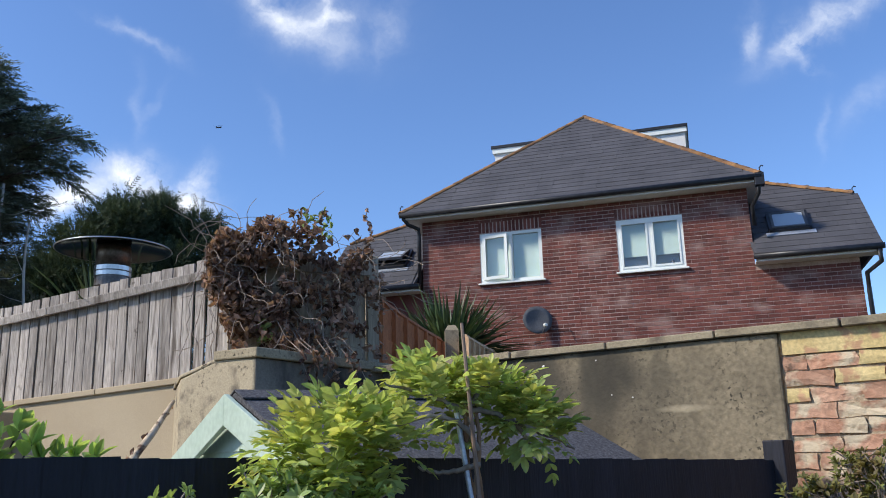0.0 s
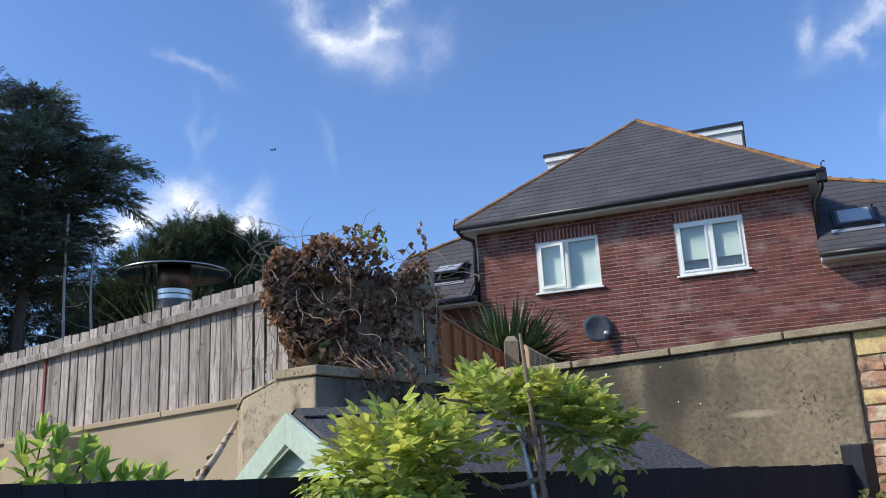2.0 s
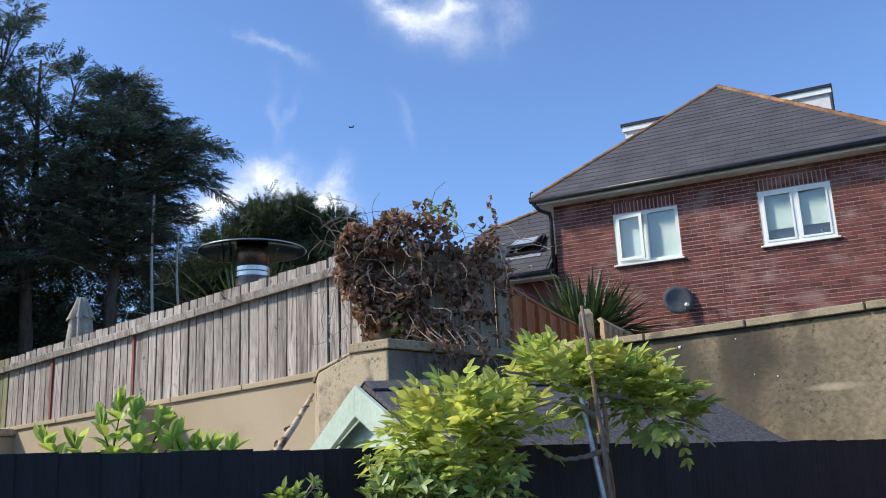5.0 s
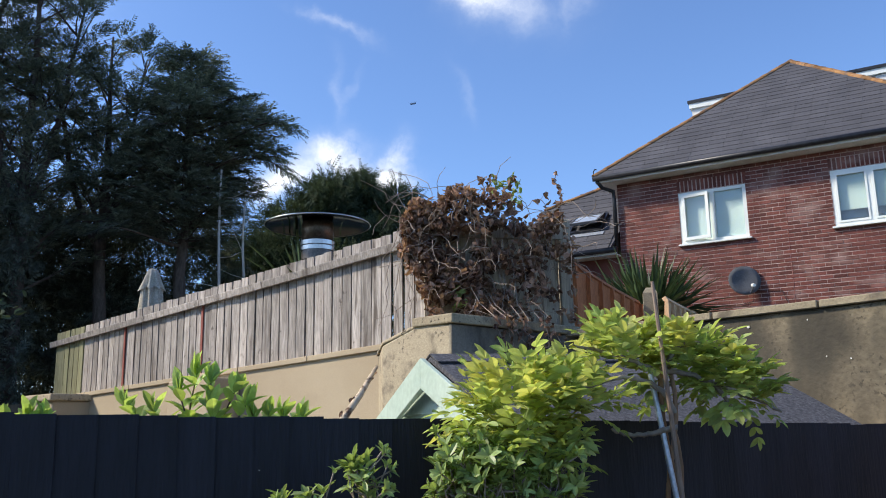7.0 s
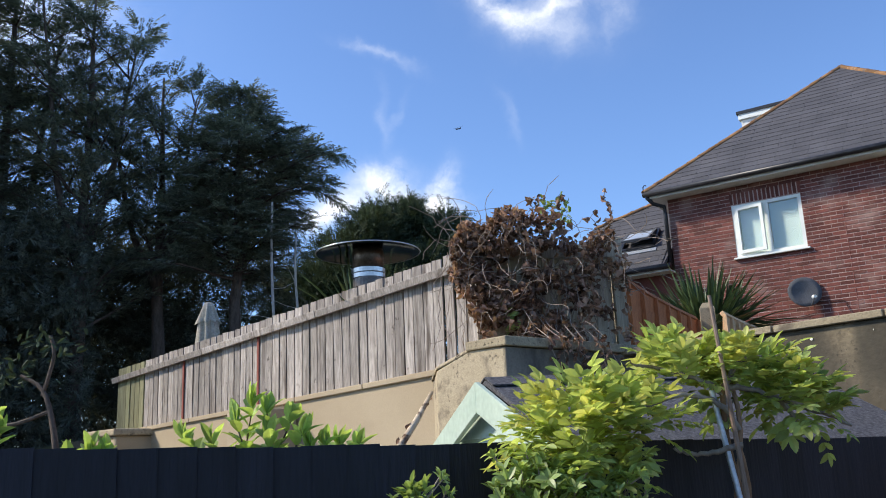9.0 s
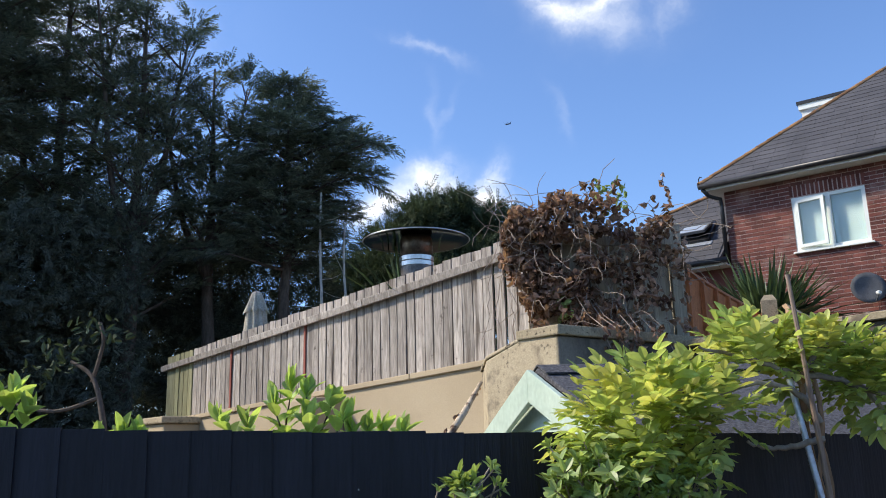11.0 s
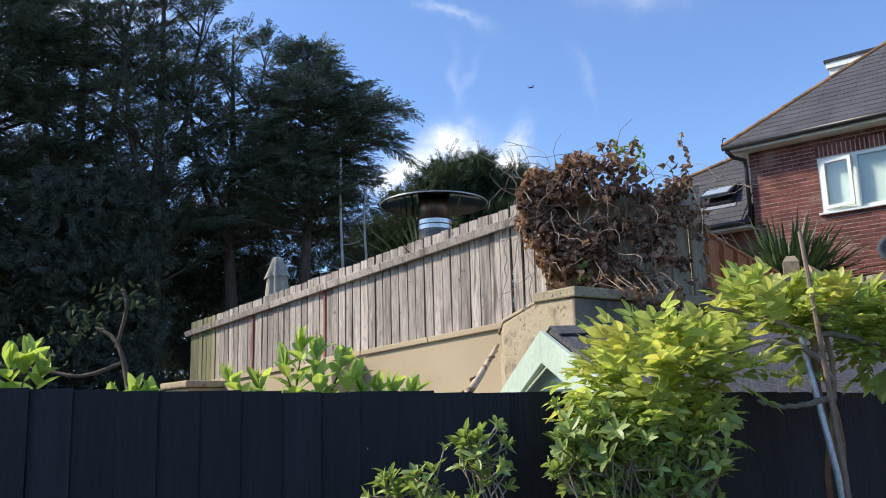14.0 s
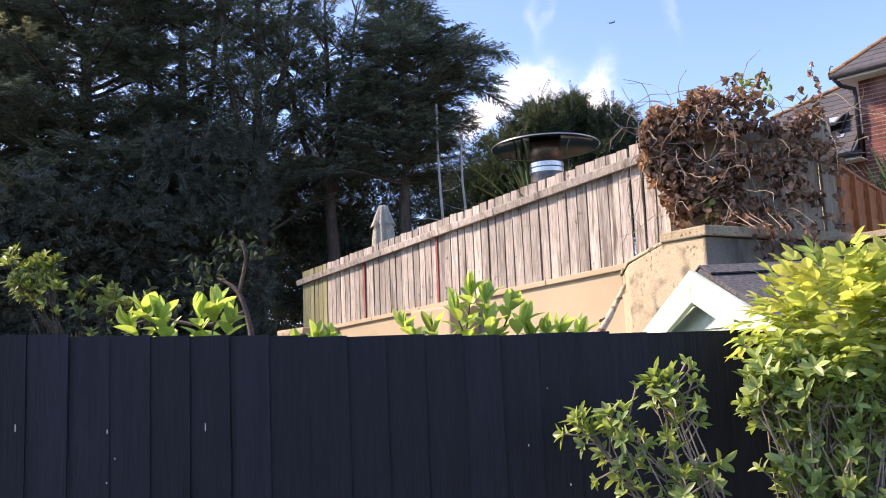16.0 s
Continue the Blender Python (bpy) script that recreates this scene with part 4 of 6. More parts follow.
def build_side_panel():
    panel = thing("side_fence_panel", (-0.75, 5.7, 2.3), "grey-green shaded fence panel behind the dead creeper", "fence")
    a, b = Vector((-1.26, 5.50, 0)), Vector((-0.36, 5.88, 0))
    d = (b - a).normalized()
    board = feather_board(0.125, 0.76, SHADE_WOOD, 2)
    for i in range(8):
        p = a + d * (0.06 + i * 0.119)
        piece("board", board, axes(p + Vector((0, 0, 2.705)), d) @ pose(0, 0, rnd(-0.01, 0.01), 0, rnd(-0.7, 0.7), 4), panel)
    r = Mesh()
    r.box(axes((a + b) / 2 + Vector((0.012, -0.025, 3.02)), d), 0.98, 0.035, 0.06)
    part("rail", r, SHADE_WOOD, panel)
    p = Mesh()
    p.box(axes(b + Vector((0.02, 0.02, 2.71)), d), 0.085, 0.085, 0.86)
    part("post", p, SHADE_WOOD, panel, bevel=0.006)


def build_orange_fence():
    def panel(a, b, za, zb, dip, label, lower, wood):
        f = thing("orange_fence_panel", a, label, "fence", "stained fence panels")
        a, b = Vector(a), Vector(b)
        d = (b - a).normalized()
        length = (b - a).length
        n = 7

        def top(t):
            return za + (zb - za) * t - dip * math.sin(math.pi * t)
        rows = int((za - lower) / 0.115) + 1
        for k in range(rows):
            z = lower + 0.06 + k * 0.115
            reach = 0.0
            for t in range(51):
                if top(t / 50) > z + 0.05:
                    reach = t / 50
            if reach < 0.08:
                continue
            m = Mesh()
            c = a + d * length * reach / 2
            m.box(axes(c + Vector((0, 0, z)), d) @ pose(0, 0, 0, 6), length * reach, 0.012, 0.122)
            part("slat", m, wood, f)
        for i in range(n):
            t = i / (n - 1)
            p = a + d * length * t
            m = Mesh()
            h = top(t) - lower
            if h > 0.05:
                m.box(axes(p + Vector((0, 0, lower + h / 2)), d) @ pose(0, -0.022, 0), 0.035, 0.03, h)
                part("batten", m, wood, f)
        m = Mesh()
        m.tube([a + d * length * t / 10 + Vector((0, 0, top(t / 10) + 0.01)) for t in range(11)], 0.026, 4)
        part("top_rail", m, wood, f)

    panel((-0.29, 5.93, 0), (0.20, 7.95, 0), 2.82, 2.79, 0.015, "orange-stained slatted fence panel with a dipping top", 2.1, ORANGE_WOOD)
    panel((0.43, 7.85, 0), (0.80, 9.05, 0), 2.81, 2.80, 0.01, "pale orange fence panel beyond a concrete post", 2.1, PALE_WOOD)
    post = thing("fence_post", (0.31, 8.02, 2.1), "grey concrete fence post with a chamfered top", "fence post")
    m = Mesh()
    m.add([(0.31 + x, 8.02 + y, z) for z, r in ((2.05, 0.065), (2.90, 0.065), (2.95, 0.035)) for x, y in ((-r, -r), (r, -r), (r, r), (-r, r))],
          [(3, 2, 1, 0)] + [(l + k, l + (k + 1) % 4, l + 4 + (k + 1) % 4, l + 4 + k) for l in (0, 4) for k in range(4)] + [(8, 9, 10, 11)])
    part("shaft", m, CONCRETE, post)


BA, BD = Vector((-1.31, 2.08, 0)), Vector((2.96, 1.81, 0)).normalized()
BN = Vector((-BD.y, BD.x, 0))


def B(s, v, z):
    return BA + BD * s + BN * v + Vector((0, 0, z))


def black_top(s):
    return 1.738 - 0.024 * s + (0.018 * max(0.0, -s - 0.3))


def build_black_fence():
    fence = thing("black_fence", B(1, 0, 0), "black-painted overlapping vertical board fence", "fence")
    boards = [feather_board(0.128, 1.0, BLACK_WOOD, k + 3) for k in range(3)]
    s, i = -4.4, 0
    while s < 3.42:
        t = black_top(s) + rnd(-0.003, 0.003)
        z0 = 0.05
        piece("board", boards[i % 3], axes(B(s + 0.06, 0.0, (t + z0) / 2), BD) @ pose(0, 0, 0, rnd(-0.15, 0.15), rnd(-0.15, 0.15), -5 + rnd(-1, 1)) @ Matrix.Diagonal((1, 1, t - z0, 1)), fence)
        s += 0.1045
        i += 1
    for z in (0.4, 1.45):
        m = Mesh()
        m.slab([B(-4.4, 0.02, z), B(3.4, 0.02, z), B(3.4, 0.07, z), B(-4.4, 0.07, z)], 0.08)
        part("rail", m, BLACK_WOOD, fence)
    for s in (-3.2, -1.1, 1.2):
        m = Mesh()
        m.box(axes(B(s, 0.12, 0.8), BD), 0.09, 0.09, 1.6)
        part("post", m, BLACK_WOOD, fence)
    m = Mesh()
    m.box(axes(B(3.47, 0.0, 0.87), BD) @ pose(0, 0, 0, 0, 0, 12), 0.115, 0.10, 1.75)
    part("end_post", m, BLACK_WOOD, fence, "square black-painted end post", bevel=0.006)
    for s, z, h in ((-1.06, 1.54, 0.022), (-0.83, 1.52, 0.012), (-0.58, 1.52, 0.024), (-0.83, 1.39, 0.005), (-0.81, 1.45, 0.004), (0.28, 1.43, 0.007), (0.39, 1.32, 0.009), (0.34, 1.58, 0.004)):
        chip = Mesh()
        chip.box(axes(B(s, -0.012, z), BD), 0.002, 0.002, h * 0.85)
        part("paint_chip", chip, WHITE, fence, "small pale chip in the paint")


build_grey_fence()
build_side_panel()
build_orange_fence()
build_black_fence()

# ---- playhouse ----


def build_playhouse():
    apex = Vector((-0.755, 3.446, 1.971))
    r = Vector((0.82, 0.57, 0)).normalized()
    e = Vector((r.y, -r.x, 0))
    tp = 0.41
    half, length = 0.70, 1.62
    house = thing("playhouse", apex + r * 0.8 - Vector((0, 0, apex.z)), "mint-green painted wooden playhouse with a dark felt roof", "playhouse")

    def P(a, b, z):
        return apex + r * a + e * b + Vector((0, 0, z))
    eave = -half * tp
    rise = 0.03                                       # the ridge climbs a little to the far end
    for sgn, nm in ((1, "roof_slope"), (-1, "roof_slope")):
        m = Mesh()
        c = [P(-0.02, 0, 0.018), P(length, 0, 0.018 + rise), P(length, sgn * (half + 0.10), eave - 0.05), P(-0.02, sgn * half, eave + 0.018)]
        m.slab(c if sgn < 0 else c[::-1], 0.02)
        part(nm, m, FELT, house, "dark mineral felt")
    ridge = Mesh()
    ridge.slab([P(-0.022, -0.09, 0.024 - 0.09 * tp), P(length, -0.09, 0.024 - 0.09 * tp + rise), P(length, 0, 0.026 + rise), P(-0.022, 0, 0.026)], 0.006)
    ridge.slab([P(-0.022, 0, 0.026), P(length, 0, 0.026 + rise), P(length, 0.09, 0.024 - 0.09 * tp + rise), P(-0.022, 0.09, 0.024 - 0.09 * tp)], 0.006)
    part("ridge_strip", ridge, FELT, house)
    for a in (-0.045,):
        for sgn in (1, -1):
            m = Mesh()
            v = [P(a, 0, 0.012), P(a, sgn * (half + 0.02), eave + 0.004), P(a, sgn * (half + 0.02), eave - 0.115), P(a, 0, -0.115)]
            m.slab(v if sgn > 0 else v[::-1], 0.022)
            part("barge_board", m, MINT, house, bevel=0.003)
    for k in range(12):
        z1 = -0.12 - 0.095 * k
        z0 = z1 - 0.098
        wdt = min(0.58, max(0.05, -z1 / tp - 0.02))
        w0 = min(0.58, -z0 / tp - 0.02)
        m = Mesh()
        m.slab([P(0.035, -wdt, z1), P(0.035, wdt, z1), P(0.026, w0, z0), P(0.026, -w0, z0)][::-1], -0.014)
        part("cladding_board", m, MINT, house)
    body = Mesh()
    q = [P(0.06, -0.57, 0), P(length - 0.08, -0.57, 0), P(length - 0.08, 0.57, 0), P(0.06, 0.57, 0)]
    body.prism([(p.x, p.y) for p in q][::-1], 0.0, apex.z - 0.58 * tp)
    part("body", body, MINT, house)


build_playhouse()

# ---- things on the upper terrace ----


def build_heater():
    c = Vector((-2.43, 6.585, 0))
    h = thing("patio_heater", c + Vector((0, 0, 2.1)), "stainless steel patio heater with a wide polished reflector", "patio heater")
    m = Mesh()
    m.lathe(c, [(0.0, 3.46), (0.15, 3.455), (0.28, 3.44), (0.40, 3.415), (0.435, 3.402), (0.44, 3.396), (0.43, 3.396), (0.39, 3.408), (0.27, 3.43), (0.1, 3.442), (0.0, 3.443)], 48)
    part("reflector", m, MIRROR_STEEL, h, "thin polished dish reflector", smooth=True)
    m = Mesh()
    m.lathe(c, [(0.436, 3.398), (0.444, 3.394), (0.448, 3.399), (0.442, 3.405), (0.436, 3.398)], 48)
    part("rim", m, STEEL, h, "bright rolled rim", smooth=True)
    m = Mesh()
    m.lathe(c, [(0.0, 3.43), (0.125, 3.43), (0.135, 3.40), (0.135, 3.265), (0.0, 3.262)], 28)
    part("burner_mesh", m, STEEL_DARK, h, "heat-darkened steel burner", smooth=True)
    for z0, z1, r in ((3.222, 3.258, 0.142), (3.178, 3.212, 0.142)):
        m = Mesh()
        m.lathe(c, [(0.0, z0), (r, z0), (r, z1), (0.0, z1)], 28)
        part("band", m, STEEL, h)
    m = Mesh()
    m.lathe(c, [(0.0, 3.08), (0.12, 3.08), (0.134, 3.10), (0.134, 3.222), (0.0, 3.222)], 28)
    part("housing", m, STEEL_DARK, h)
    m = Mesh()
    m.tube([c + Vector((0, 0, 2.1)), c + Vector((0, 0, 3.08))], 0.032, 12)
    part("pole", m, STEEL, h, smooth=True)
    m = Mesh()
    m.lathe(c, [(0.0, 2.1), (0.09, 2.1), (0.09, 2.14), (0.085, 2.62), (0.05, 2.68), (0.0, 2.68)], 24)
    part("base", m, STEEL_DARK, h, smooth=True)


def build_parasol():
    c = Vector((-5.2, 8.72, 0))
    p = thing("parasol", c + Vector((0, 0, 2.1)), "closed cream canvas garden parasol with a drooping valance", "parasol")
    m = Mesh()
    m.tube([c + Vector((0, 0, 2.1)), c + Vector((0, 0, 3.56))], 0.02, 8)
    part("pole", m, GREY_WOOD, p)

    def cone(name, rows):
        m = Mesh()
        n = 32
        for z, r in rows:
            for k in range(n):
                w = 2 * math.pi * k / n
                rr = r * (1 + 0.28 * math.cos(8 * w + z * 3)) + 0.004
                m.v.append((c.x + rr * math.cos(w), c.y + rr * math.sin(w), z + (0.025 * math.cos(8 * w) if r > 0.1 and name == "valance" else 0)))
        for i in range(len(rows) - 1):
            for k in range(n):
                m.f.append((i * n + k, i * n + (k + 1) % n, (i + 1) * n + (k + 1) % n, (i + 1) * n + k))
        part(name, m, CANVAS, p, smooth=True)
    cone("valance", [(3.57, 0.02), (3.55, 0.045), (3.46, 0.075), (3.38, 0.10), (3.33, 0.125)])
    cone("canopy", [(3.42, 0.07), (3.3, 0.095), (3.1, 0.11), (2.75, 0.12), (2.5, 0.09)])


def build_dish():
    c = H(2.33, -0.13, 4.27)
    d = thing("satellite_dish", H(2.5, 0, 4.1), "dark grey oval satellite dish on the brick wall", "satellite dish")
    way = (HV * -0.90 + HU * 0.42 + Vector((0, 0, 0.16))).normalized()
    right = way.cross(Vector((0, 0, 1))).normalized()
    up = right.cross(way)
    m = Mesh()
    n = 28
    for side in (0.0, -0.012):
        for r in (0.0, 0.35, 0.7, 1.0):
            for k in range(n):
                w = 2 * math.pi * k / n
                m.v.append(tuple(c + right * 0.29 * r * math.cos(w) + up * 0.275 * r * math.sin(w) + way * (0.05 * r * r + side)))
    for lay in range(2):
        for i in range(3):
            for k in range(n):
                q, s = (lay * 4 + i) * n, (lay * 4 + i + 1) * n
                f = (q + k, q + (k + 1) % n, s + (k + 1) % n, s + k)
                m.f.append(f if lay == 0 else f[::-1])
    for k in range(n):
        m.f.append((3 * n + k, 3 * n + (k + 1) % n, 7 * n + (k + 1) % n, 7 * n + k))
    part("reflector", m, DISH, d, smooth=True)
    foc = c + way * 0.24 - up * 0.17 - right * 0.10
    m = Mesh()
    m.tube([c - up * 0.25 - right * 0.08 + way * 0.03, foc], 0.011, 6)
    part("arm", m, DISH, d)
    m = Mesh()
    m.tube([foc + way * 0.03, foc - way * 0.08 + up * 0.03], [0.028, 0.036], 10)
    part("receiver", m, WHITE, d, "pale receiver head")
    m = Mesh()
    m.tube([c - way * 0.01, c - way * 0.1 - Vector((0, 0, 0.08)), H(2.45, 0.0, 4.12)], 0.02, 8)
    part("bracket", m, DISH, d)
    m = Mesh()
    m.tube([H(2.45, -0.012, 4.12), H(2.44, -0.012, 3.9), H(2.2, -0.012, 3.86)], 0.006, 5)
    m.tube([H(2.5, -0.012, 4.10), H(2.95, -0.012, 4.06), H(3.02, -0.012, 3.85)], 0.006, 5)
    part("cable", m, BLACK_PLASTIC, d)


def build_helicopter():
    a, e, far = radians(13.5), radians(21.6), 1750.0
    c = Vector((-math.sin(a) * math.cos(e) * far, math.cos(a) * math.cos(e) * far, math.sin(e) * far))
    h = thing("helicopter", c, "distant dark twin-rotor helicopter against the sky", "helicopter")
    x = Vector((math.cos(a), math.sin(a), 0)) * -1
    fr = axes(c, x) @ pose(0, 0, 0, 0, 6, 0) @ Matrix.Scale(0.68, 4)
    m = Mesh()
    m.tube([fr @ Vector(p) for p in ((-8, 0, 0.8), (-6, 0, 0.3), (0, 0, 0), (6, 0, 0), (8, 0, -0.6))], [0.7, 1.15, 1.25, 1.25, 0.6], 12)
    part("fuselage", m, AIRFRAME, h, smooth=True)
    for px, pz in ((-6.8, 3.8), (6.2, 2.6)):
        m = Mesh()
        m.box(fr @ pose(px, 0, pz / 2 + 0.4), 2.2, 0.9, pz)
        part("pylon", m, AIRFRAME, h)
        m = Mesh()
        for k in range(3):
            m.box(fr @ pose(px, 0, pz + 0.9, 0, 0, 20 + 120 * k) @ pose(4.2, 0, 0), 8.4, 0.7, 0.2)
        part("rotor", m, AIRFRAME, h)


def sword_plant(name, at, count, length, label, spread, dry=0.15, width=0.045, low=0.15):
    plant = thing(name, at, label, "plant")
    for nm, mat, share in (("leaves", SPIKY, 1 - dry), ("dry_leaves", SPIKY_DRY, dry)):
        m = Mesh()
        for k in range(int(count * share)):
            w = rnd(0, 2 * math.pi)
            rise = rnd(low, 1.35) if nm == "leaves" else rnd(-0.2, 0.6)
            way = Vector((math.cos(w) * math.cos(rise), math.sin(w) * math.cos(rise), math.sin(rise)))
            side = way.cross(Vector((0, 0, 1))).normalized()
            ln = length * rnd(0.65, 1.05)
            base = Vector(at) + Vector((math.cos(w), math.sin(w), 0)) * rnd(0, 0.09) * spread
            pts = []
            for t in (0, 0.3, 0.65, 1.0):
                pts.append(base + way * ln * t - Vector((0, 0, 0.22 * ln * t * t * math.cos(rise))))
            wid = [width * 0.5, width, width * 0.7, 0.002]
            nrm = side.cross(way)
            n0 = len(m.v)
            for p, b in zip(pts, wid):
                m.v += [tuple(p - side * b / 2 + nrm * b * 0.25), tuple(p), tuple(p + side * b / 2 + nrm * b * 0.25)]
            for i in range(3):
                for j in range(2):
                    q = n0 + i * 3 + j
                    m.f.append((q, q + 1, q + 4, q + 3))
        part(nm, m, mat, plant)
    return plant


build_heater()
build_parasol()
build_dish()
build_helicopter()
sword_plant("cordyline", (0.33, 9.3, 2.82), 420, 0.84, "large clump of sword-shaped green leaves with dry brown tips", 3.0, 0.10, 0.05, 0.05)
sword_plant("yucca", (-2.66, 6.95, 2.80), 36, 0.85, "green spiky-leaved plant behind the fence", 1.0, 0.12, 0.04, 0.3)

# ---- dead creeper ----


def build_creeper():
    plant = thing("dead_creeper", (-0.9, 5.4, 2.33), "tangled dead brown creeper over the fence corner", "creeper")

    def spot():
        while True:
            a = rnd(-0.02, 1.02)
            lowz = 2.86 - 2.6 * a if a < 0.2 else 2.33 + 0.12 * math.sin(a * 9)
            hi = 3.12 + 0.20 * math.sin(math.pi * min(1, a * 1.25)) - 0.06 * a + 0.05 * math.sin(a * 23)
            if a < 0.1:
                hi -= 0.6 * (0.1 - a)
            z = rnd(lowz, hi)
            if a > 0.62 and random.random() < (0.72 if z < 3.0 else 0.40):
                continue
            if z < 2.5 and random.random() < 0.4:
                continue
            if noise.noise(Vector((a * 9, z * 9, 1.3))) < rnd(-0.30, 0.22):
                continue
            depth = rnd(-0.17, 0.10) * (1 - 0.55 * abs(a - 0.45))
            return Vector((-1.37 + 1.10 * a, 5.36 + 0.28 * a + depth, z)), a
    for nm, mat, cnt in (("leaves", DEAD_LEAF, 4000),):
        m = Mesh()
        for _ in range(cnt):
            p, a = spot()
            way = (rand_way() + Vector((0, -0.2, -0.75))).normalized()
            face = rand_way(0.2)
            m.leaf(p, way, face, rnd(0.022, 0.060), rnd(0.016, 0.044), rnd(0.3, 1.1), rnd(-0.8, 2.0))
        part(nm, m, mat, plant)
    st = Mesh()
    for _ in range(140):
        p, a = spot()
        way = rand_way(0.1)
        pts = [p]
        for k in range(7):
            way = (way + rand_way() * 0.55 + Vector((0, -0.05, -0.12))).normalized()
            pts.append(pts[-1] + way * rnd(0.05, 0.09))
        st.tube(pts, [0.0021] * 6 + [0.002, 0.0012], 5, False)
    # bare shoots above, with a few leaves, and trailing ones below
    lf = Mesh()
    for a, z, dz, n in ((0.42, 3.16, 0.045, 6), (0.48, 3.18, 0.045, 5), (0.60, 3.15, 0.045, 6), (0.92, 3.06, 0.062, 7), (0.84, 3.06, 0.05, 5), (0.3, 3.12, 0.04, 5), (0.2, 3.10, 0.04, 4), (0.97, 2.98, 0.05, 5)):
        p = Vector((-1.37 + 1.10 * a, 5.36 + 0.28 * a, z))
        pts = [p]
        for k in range(n):
            pts.append(pts[-1] + Vector((rnd(-0.03, 0.04), rnd(-0.02, 0.02), dz * rnd(0.6, 1.1))))
            for q in range(2):
                lf.leaf(pts[-1] + rand_way() * 0.008, rand_way(-0.5), rand_way(), rnd(0.03, 0.065), rnd(0.02, 0.04), 0.6, 0.9)
        st.tube(pts, 0.0026, 5, False)
    for a in (-0.02, 0.02, 0.06, 0.1, 0.45, 0.62, 0.7, 0.78, 0.86, 0.92):
        p = Vector((-1.37 + 1.10 * a, 5.30 + 0.28 * a, rnd(2.9, 3.05)))
        pts = [p]
        for k in range(9):
            pts.append(pts[-1] + Vector((rnd(-0.035, 0.035), rnd(-0.02, 0.01), -rnd(0.05, 0.095))))
        st.tube(pts, 0.0026, 5, False)
    # vines hanging over the dark face of the pier
    over = Mesh()
    for t in (0.28, 0.36, 0.4, 0.47, 0.52, 0.62, 0.68):
        lift, slip = rnd(-0.08, 0.12), rnd(-0.12, 0.05)
        pts = [Vector((-0.97 + 0.76 * t - 0.12 + slip, 4.90 + 0.76 * t + 0.28, 2.62 + lift)), Vector((-0.97 + 0.76 * t - 0.06 + slip * 0.3, 4.90 + 0.76 * t + 0.10, 2.46 + lift * 0.2)), Vector((-0.97 + 0.76 * t + 0.035, 4.90 + 0.76 * t - 0.035, 2.36))]
        for k in range(int(rnd(4, 8))):
            pts.append(pts[-1] + Vector((rnd(-0.012, 0.03), rnd(-0.012, 0.02), -rnd(0.03, 0.06))))
        st.tube(pts, 0.003, 5, False)
        for q in pts[1:]:
            for k in range(3):
                over.leaf(q + Vector((rnd(-0.02, 0.02), rnd(-0.03, 0.0), rnd(-0.02, 0.02))), (rand_way() + Vector((0, 0, -0.7))).normalized(), rand_way(0.2), rnd(0.022, 0.05), rnd(0.016, 0.036), 0.5, 0.8)
    part("hanging_leaves", over, DEAD_LEAF, plant)
    tagged(part("stem_tangle", st, DEAD_STEM, plant, "bare twisting stems"), kind="stuff")
    part("top_leaves", lf, DEAD_LEAF, plant)
    gr = Mesh()
    for _ in range(60):
        a = rnd(0.53, 0.70)
        gr.leaf(Vector((-1.37 + 1.10 * a, 5.4 + 0.28 * a + rnd(-0.06, 0.06), rnd(3.17, 3.38))), rand_way(0.3), rand_way(0.5), rnd(0.035, 0.06), rnd(0.02, 0.035))
    for _ in range(14):
        gr.leaf(Vector((rnd(-1.05, -0.95), rnd(5.32, 5.4), rnd(2.45, 2.62))), rand_way(0.3), rand_way(0.5), rnd(0.05, 0.08), rnd(0.03, 0.05))
    tagged(part("green_shoot", gr, SHRUB, plant, "a few living green shoots"), kind="stuff")


build_creeper()

# ---- leaning log ----


def build_log():
    log = thing("leaning_log", (-2.05, 2.6, 0), "peeling pale branch leaning against the rendered pier", "branch")
    a, b = Vector((-1.484, 5.09, 2.074)), Vector((-2.10, 2.35, 0.0))
    pts = [a.lerp(b, t / 12) + Vector((0.012 * math.sin(t * 1.3), 0, 0.010 * math.cos(t * 1.7))) for t in range(13)]
    m = Mesh()
    m.tube(pts, [0.012, 0.020, 0.023, 0.025] + [0.026] * 9, 9)
    part("stem", m, LOG_BARK, log, smooth=True)
    m = Mesh()
    for k in range(60):
        t = rnd(0.0, 0.4)
        p = a.lerp(b, t)
        m.leaf(p + rand_way() * 0.018, (a - b).normalized() + rand_way() * 0.25, rand_way(), rnd(0.025, 0.06), rnd(0.012, 0.026), 0.3, 0.3)
    tagged(part("peeling_bark", m, DEAD_LEAF, log, "dark peeling bark flakes"), kind="stuff")


build_log()

# ---- wisteria on its pole ----


